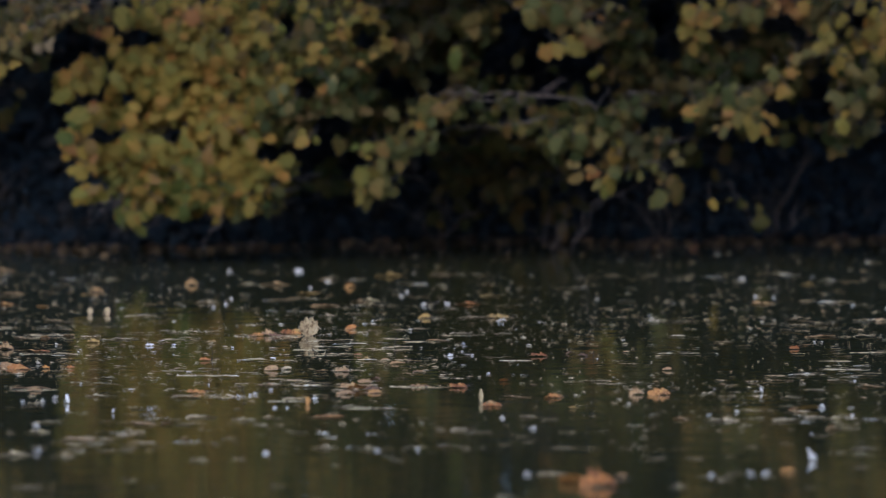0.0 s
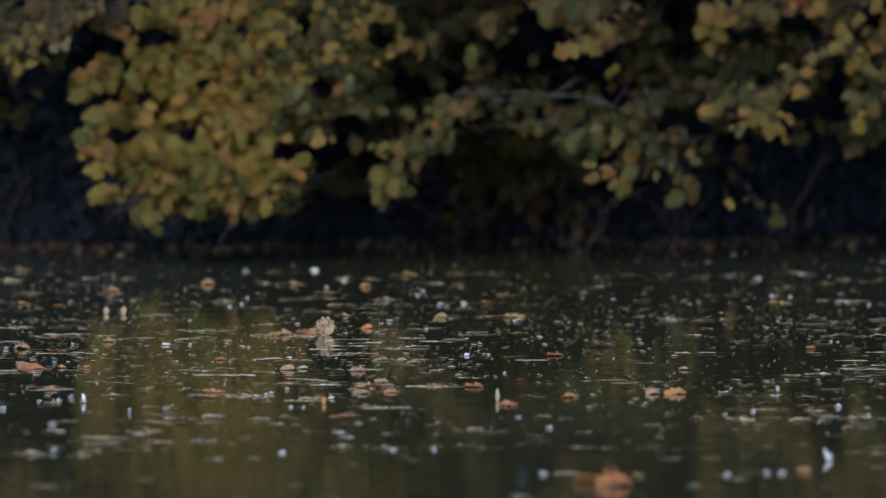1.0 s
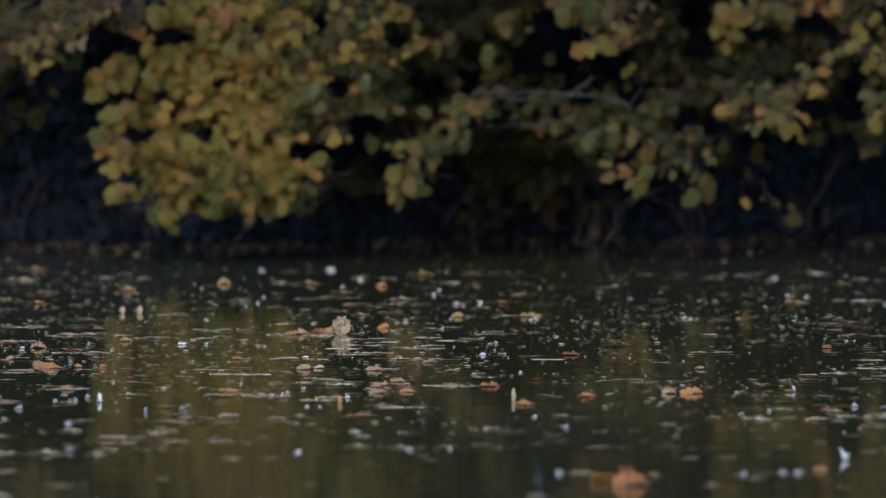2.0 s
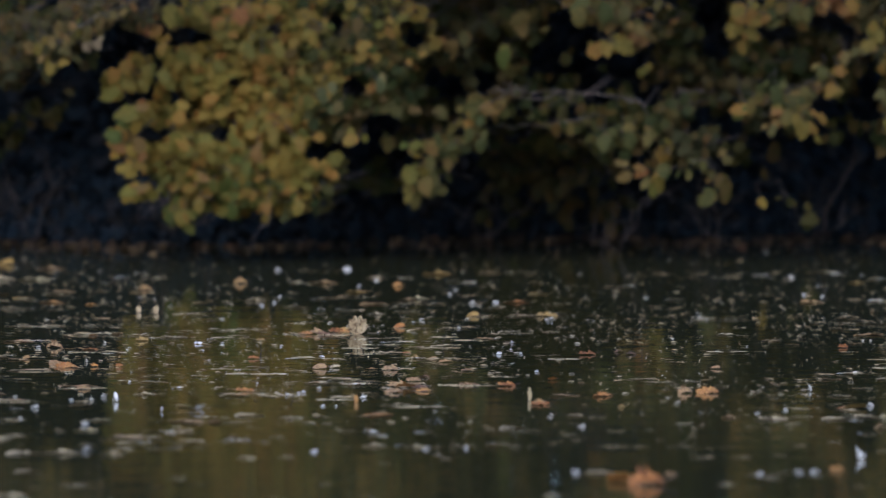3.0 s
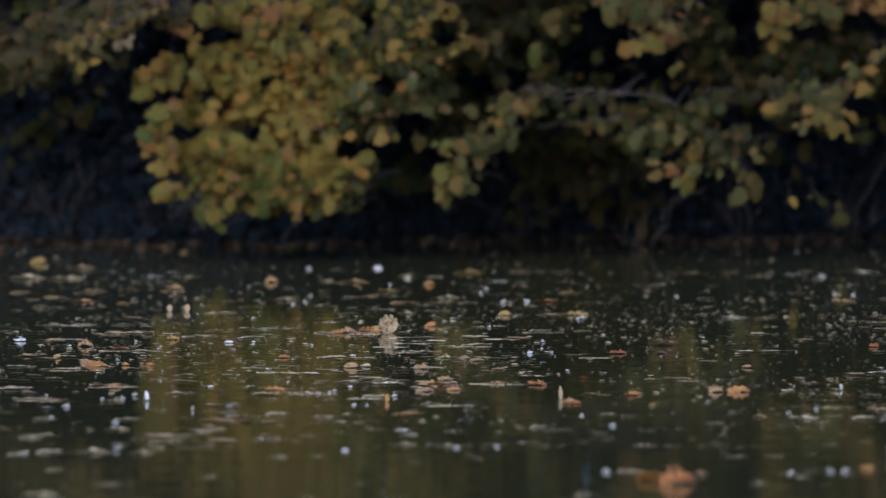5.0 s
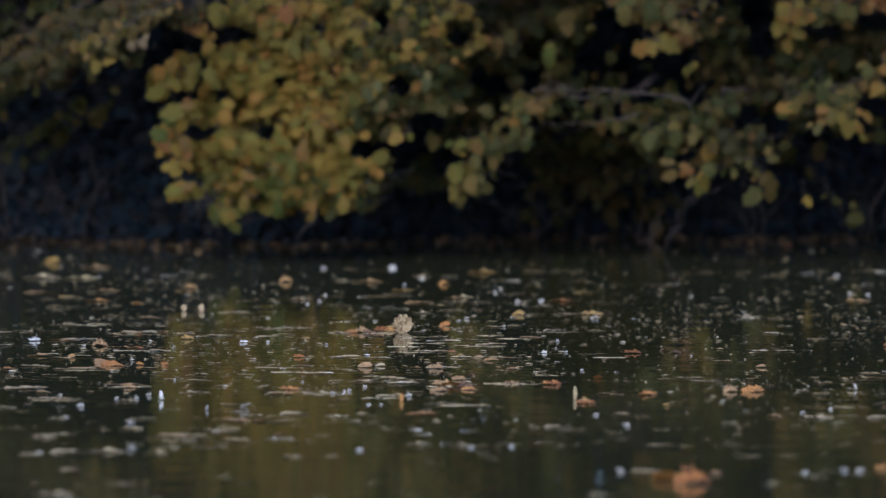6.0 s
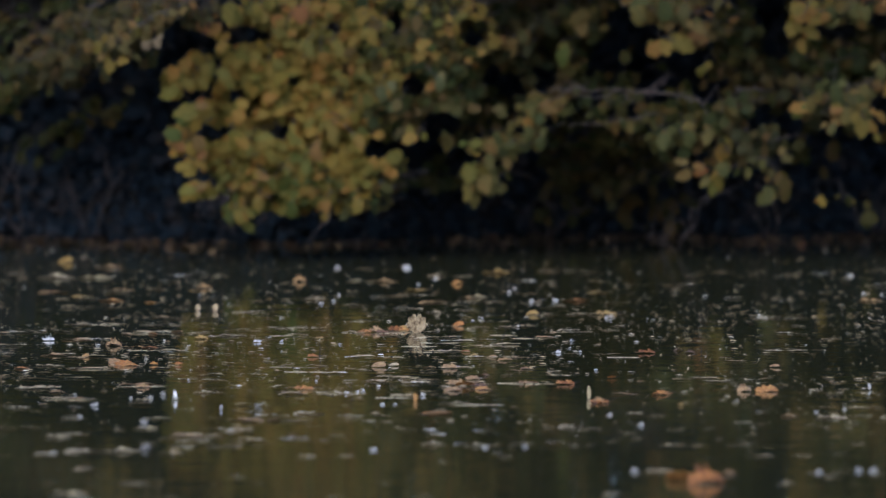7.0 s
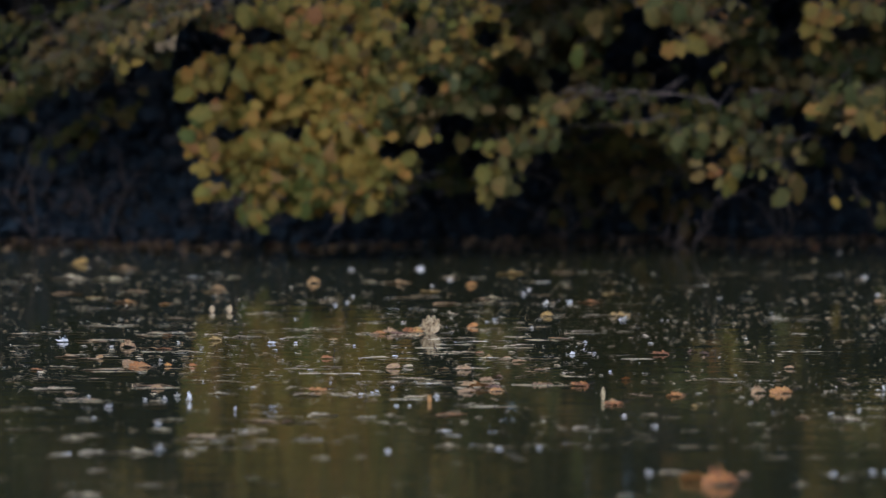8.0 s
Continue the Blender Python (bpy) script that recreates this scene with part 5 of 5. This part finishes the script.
fallen_leaf(0.365, 24.31, 0.072, "oak", RUST, 16)
feather(0.381, 25.99, 0.020)
feather(0.394, 23.75, 0.026)
feather(0.486, 23.27, 0.031)
fallen_leaf(0.594, 24.75, 0.054, "oak", RUST, 20)
fallen_leaf(0.430, 25.56, 0.032, "oak", RUST, 60)
fallen_leaf(0.459, 24.75, 0.104, "slim", TAN)
fallen_leaf(0.638, 24.20, 0.023, "oak", YELLOW, 40)
fallen_leaf(0.258, 23.22, 0.083, "flat", PALE)
fallen_leaf(0.456, 22.69, 0.042, "flat", PALE)
fallen_leaf(0.443, 22.93, 0.052, "flat", PALE)
fallen_leaf(0.383, 22.57, 0.042, "flat", PALE)
fallen_leaf(0.311, 22.45, 0.032, "flat", PALE)
fallen_leaf(0.066, 22.36, 0.024, "round", PALE, 20)
feather(0.109, 22.36, 0.024, 30)
fallen_leaf(0.258, 22.41, 0.035, "flat", PALE)
fallen_leaf(0.628, 20.98, 0.105, "oak", RUST, 62)
fallen_leaf(0.556, 21.10, 0.088, "oak", RUST, 58)
feather(0.430, 21.40, 0.037, 15)
fallen_leaf(0.497, 21.40, 0.090, "flat", PALE)
fallen_leaf(0.703, 21.31, 0.037, "oak", TAN, 20)
fallen_leaf(0.357, 20.55, 0.074, "flat", PALE)
fallen_leaf(1.563, 27.41, 0.038, "oak", RUST, 60)
fallen_leaf(1.616, 27.65, 0.073, "slim", TAN)
feather(1.665, 27.83, 0.017)
feather(1.693, 27.83, 0.015)
fallen_leaf(1.730, 27.41, 0.051, "slim", PALE)
stem(1.715, 27.20, 0.034)
fallen_leaf(1.883, 28.60, 0.054, "flat", PALE)
fallen_leaf(1.702, 28.19, 0.141, "slim", TAN)
fallen_leaf(1.856, 28.19, 0.141, "slim", PALE)
fallen_leaf(1.944, 30.61, 0.119, "flat", PALE)
feather(1.975, 30.35, 0.024)
feather(1.676, 30.95, 0.027)
feather(1.601, 31.04, 0.031)
feather(1.619, 32.48, 0.048)
fallen_leaf(1.603, 30.48, 0.105, "flat", TAN)
fallen_leaf(1.695, 29.41, 0.101, "slim", PALE)
fallen_leaf(1.581, 30.52, 0.038, "oak", TAN, 40)
fallen_leaf(1.885, 32.05, 0.075, "flat", YELLOW)
fallen_leaf(2.017, 29.25, 0.046, "oak", TAN, 20)
fallen_leaf(1.667, 26.25, 0.057, "slim", PALE)
fallen_leaf(1.594, 25.58, 0.040, "flat", RUST)
feather(1.674, 25.58, 0.016)
fallen_leaf(1.415, 25.58, 0.088, "slim", TAN)
fallen_leaf(1.704, 25.28, 0.106, "slim", TAN)
fallen_leaf(1.696, 25.31, 0.024, "oak", RUST, 20)
feather(1.314, 24.99, 0.033, 75)
fallen_leaf(1.410, 24.13, 0.094, "round", YELLOW, 10)
fallen_leaf(1.378, 24.13, 0.038, "oak", RUST, 10)
feather(1.475, 24.24, 0.038, 50)
fallen_leaf(1.363, 24.29, 0.064, "slim", PALE)
fallen_leaf(1.395, 24.71, 0.085, "slim", PALE)
feather(1.179, 24.03, 0.024)
feather(1.078, 23.87, 0.026, 30)
fallen_leaf(0.977, 23.69, 0.044, "oak", TAN)
fallen_leaf(1.112, 23.61, 0.116, "flat", PALE)
fallen_leaf(1.326, 23.63, 0.100, "flat", PALE)
fallen_leaf(1.433, 23.74, 0.085, "flat", PALE)
fallen_leaf(1.487, 23.71, 0.033, "oak", PALE, 20)
feather(1.553, 23.87, 0.020)
fallen_leaf(1.448, 23.23, 0.043, "oak", TAN)
fallen_leaf(1.495, 23.26, 0.044, "flat", PALE)
fallen_leaf(1.394, 22.94, 0.043, "flat", PALE)
feather(1.305, 21.94, 0.055, 82)
fallen_leaf(1.403, 22.24, 0.064, "flat", PALE)
fallen_leaf(1.477, 22.17, 0.064, "flat", PALE)
fallen_leaf(1.494, 22.42, 0.094, "flat", PALE)
fallen_leaf(0.951, 22.01, 0.041, "flat", PALE)
fallen_leaf(1.207, 21.51, 0.044, "oak", RUST, 35)
feather(0.973, 21.36, 0.033, 30)
fallen_leaf(1.007, 21.20, 0.053, "flat", PALE)
feather(1.093, 21.43, 0.037, 20)
feather(1.138, 21.43, 0.040, 20)
fallen_leaf(0.857, 20.95, 0.060, "flat", PALE)
fallen_leaf(-0.139, 31.81, 0.045, "oak", RUST, 40)
feather(-0.242, 32.28, 0.030)
feather(0.083, 31.13, 0.027)
feather(0.108, 31.44, 0.025)
fallen_leaf(0.167, 31.04, 0.082, "flat", TAN)
fallen_leaf(-0.062, 30.78, 0.106, "flat", PALE)
fallen_leaf(-0.251, 30.35, 0.104, "flat", TAN)
feather(0.175, 30.39, 0.043, 15)
feather(0.278, 30.48, 0.033)
fallen_leaf(0.354, 30.48, 0.105, "flat", RUST)
fallen_leaf(0.292, 30.14, 0.061, "flat", PALE)
fallen_leaf(0.459, 31.13, 0.083, "flat", YELLOW)
fallen_leaf(0.170, 29.45, 0.055, "round", YELLOW, 30)
fallen_leaf(0.170, 29.53, 0.046, "round", YELLOW, 40)
fallen_leaf(-0.125, 28.71, 0.045, "round", RUST, 55)
fallen_leaf(0.469, 29.49, 0.092, "oak", YELLOW, 20)
feather(0.477, 29.25, 0.059, 8)
fallen_leaf(-0.083, 29.73, 0.083, "slim", PALE)
fallen_leaf(0.009, 29.81, 0.033, "flat", TAN)
fallen_leaf(0.066, 28.98, 0.041, "flat", PALE)
feather(0.109, 28.63, 0.031, 10)
fallen_leaf(0.205, 27.94, 0.074, "flat", TAN)
feather(0.311, 27.69, 0.030, 10)
feather(0.255, 27.00, 0.034, 60)
feather(0.302, 27.27, 0.017)
feather(0.337, 27.04, 0.019)
fallen_leaf(0.474, 28.41, 0.075, "slim", PALE)
fallen_leaf(0.297, 28.41, 0.120, "slim", PALE)
fallen_leaf(0.052, 27.51, 0.137, "slim", PALE)
stem(0.058, 27.41, 0.077)
fallen_leaf(0.008, 26.74, 0.033, "round", TAN, 20)
fallen_leaf(0.036, 32.77, 0.164, "flat", YELLOW)
fallen_leaf(0.267, 32.87, 0.113, "flat", TAN)
fallen_leaf(-0.220, 32.77, 0.051, "flat", PALE)
fallen_leaf(0.707, 27.14, 0.034, "oak", BROWN)
fallen_leaf(0.746, 27.00, 0.040, "oak", BROWN, 20)
fallen_leaf(0.582, 26.99, 0.068, "oak", RUST, 22)
fallen_leaf(0.745, 27.02, 0.027, "round", BROWN, 20)
stem(0.786, 26.92, 0.029)
fallen_leaf(1.030, 26.18, 0.037, "round", TAN, 30)
fallen_leaf(0.877, 24.89, 0.050, "oak", TAN, 60)
fallen_leaf(0.954, 24.89, 0.078, "oak", RUST, 48)
fallen_leaf(0.581, 24.72, 0.054, "oak", RUST, 15)
fallen_leaf(0.084, 25.96, 0.069, "slim", TAN)
fallen_leaf(0.135, 26.08, 0.049, "oak", TAN, 10)
fallen_leaf(0.055, 26.56, 0.058, "oak", TAN, 10)
fallen_leaf(0.121, 25.29, 0.059, "oak", TAN, 15)
fallen_leaf(0.269, 25.24, 0.055, "oak", RUST, 30)
fallen_leaf(0.364, 24.39, 0.042, "oak", TAN, 30)
fallen_leaf(0.221, 27.96, 0.096, "slim", PALE)
fallen_leaf(-0.290, 31.38, 0.073, "flat", TAN)

straw(-1.557, 28.77, 0.170)
straw(-1.026, 28.06, 0.136)
straw(-1.279, 27.15, 0.170)
straw(-1.316, 28.17, 0.170)
straw(-0.529, 29.00, 0.063)
straw(-0.807, 28.06, 0.092)
straw(-0.191, 27.60, 0.142)
straw(-0.212, 27.05, 0.118)
straw(-0.712, 26.17, 0.170)
straw(-0.363, 26.78, 0.084)
straw(-1.398, 26.01, 0.170)
straw(0.101, 25.31, 0.148)
straw(-1.213, 25.14, 0.170)
straw(-0.323, 24.57, 0.134)
straw(-1.429, 24.46, 0.153)
straw(0.154, 25.27, 0.170)
straw(-0.032, 24.23, 0.170)
straw(0.049, 27.41, 0.141)
straw(0.316, 28.31, 0.170)
straw(0.257, 25.75, 0.088)
straw(-1.000, 29.66, 0.116)
straw(-0.651, 25.91, 0.170)
straw(-0.507, 24.78, 0.170)
straw(-0.533, 28.23, 0.088)
straw(-0.304, 25.63, 0.110)
straw(0.496, 26.74, 0.125)
straw(-0.261, 27.39, 0.150)
straw(-0.164, 27.15, 0.127)
straw(0.158, 27.89, 0.131)
straw(-0.336, 28.28, 0.132)
straw(1.686, 26.22, 0.170)
straw(1.676, 26.71, 0.125)
straw(1.835, 27.21, 0.149)
straw(-0.115, 26.22, 0.123)
straw(0.053, 28.09, 0.110)


def litter_on_water(seed):
    rnd = random.Random(seed)
    poses = []
    for k in range(10500):
        y = rnd.triangular(22, 35.9, 28.5) if k % 3 else rnd.uniform(24.5, 35.9)
        x = y * rnd.uniform(-0.074, 0.074)
        drift = noise.noise((x * 0.9, y * 0.35, 4)) + 0.5 * noise.noise((x * 3, y * 1.1, 8))
        if (drift < -0.08 and rnd.random() < 0.8) or (y > 29.5 and rnd.random() < 0.25):
            continue
        size = rnd.choice((0.004, 0.005, 0.006, 0.008, 0.01, 0.013, 0.018, 0.026))
        poses.append(frame_of((x, y, 0.003), (1, rnd.gauss(0, 0.4), 0), (rnd.gauss(0, 0.06), rnd.gauss(-0.06, 0.08), 1), size))
    for k in range(600):  # crumbs and seeds, turned up to the light
        y = rnd.triangular(24.0, 31.0, 27.0)
        x = y * rnd.uniform(-0.074, 0.074)
        poses.append(frame_of((x, y, 0.002), (rnd.choice((-1, 1)), rnd.gauss(0, 0.3), 0.12), (0, -0.35, 0.9), rnd.uniform(0.004, 0.010)))
    ob = scatter("floating_debris", [ovate(0.03, 0.2, 0.5), ovate(0.02, 0.25, 0.25), ovate(-0.03, 0.2, 0.35)], poses, M_DEBRIS, None, "scattered bits of leaf and straw on the pond")
    tagged(ob, category="debris")
    poses = []
    for k in range(110):  # a few bits nearer by
        y = rnd.uniform(19.2, 24.0)
        x = y * rnd.uniform(-0.072, 0.072)
        poses.append(frame_of((x, y, 0.003), (1, rnd.gauss(0, 0.2), 0), (0, rnd.gauss(-0.02, 0.03), 1), rnd.uniform(0.02, 0.07)))
    for k in range(185):  # rafts of straw and narrow leaves, in lines that the breeze has drawn out
        y = rnd.uniform(22.3, 33.0)
        x0, n = y * rnd.uniform(-0.07, 0.07), rnd.randrange(1, 6)
        for j in range(n):
            x = x0 + (j - n / 2) * rnd.uniform(0.03, 0.09)
            poses.append(frame_of((x, y + rnd.gauss(0, 0.05), 0.004), (1, rnd.gauss(0, 0.15), 0), (0, rnd.gauss(-0.02, 0.03), 1), rnd.uniform(0.03, 0.09)))
    shapes = [lobed(3, 0.3, 0.03, rnd, 0.2), lobed(2, 0.42, 0.03, rnd, 0.2), ovate(0.02, 0.15, 0.14), lobed(4, 0.2, 0.03, rnd, 0.2), ovate(0.01, 0.1, 0.08)]
    ob = scatter("floating_straw", shapes, poses, M_DEBRIS, None, "narrow leaves and straw drifting in lines on the pond")
    tagged(ob, category="debris")


litter_on_water(41)
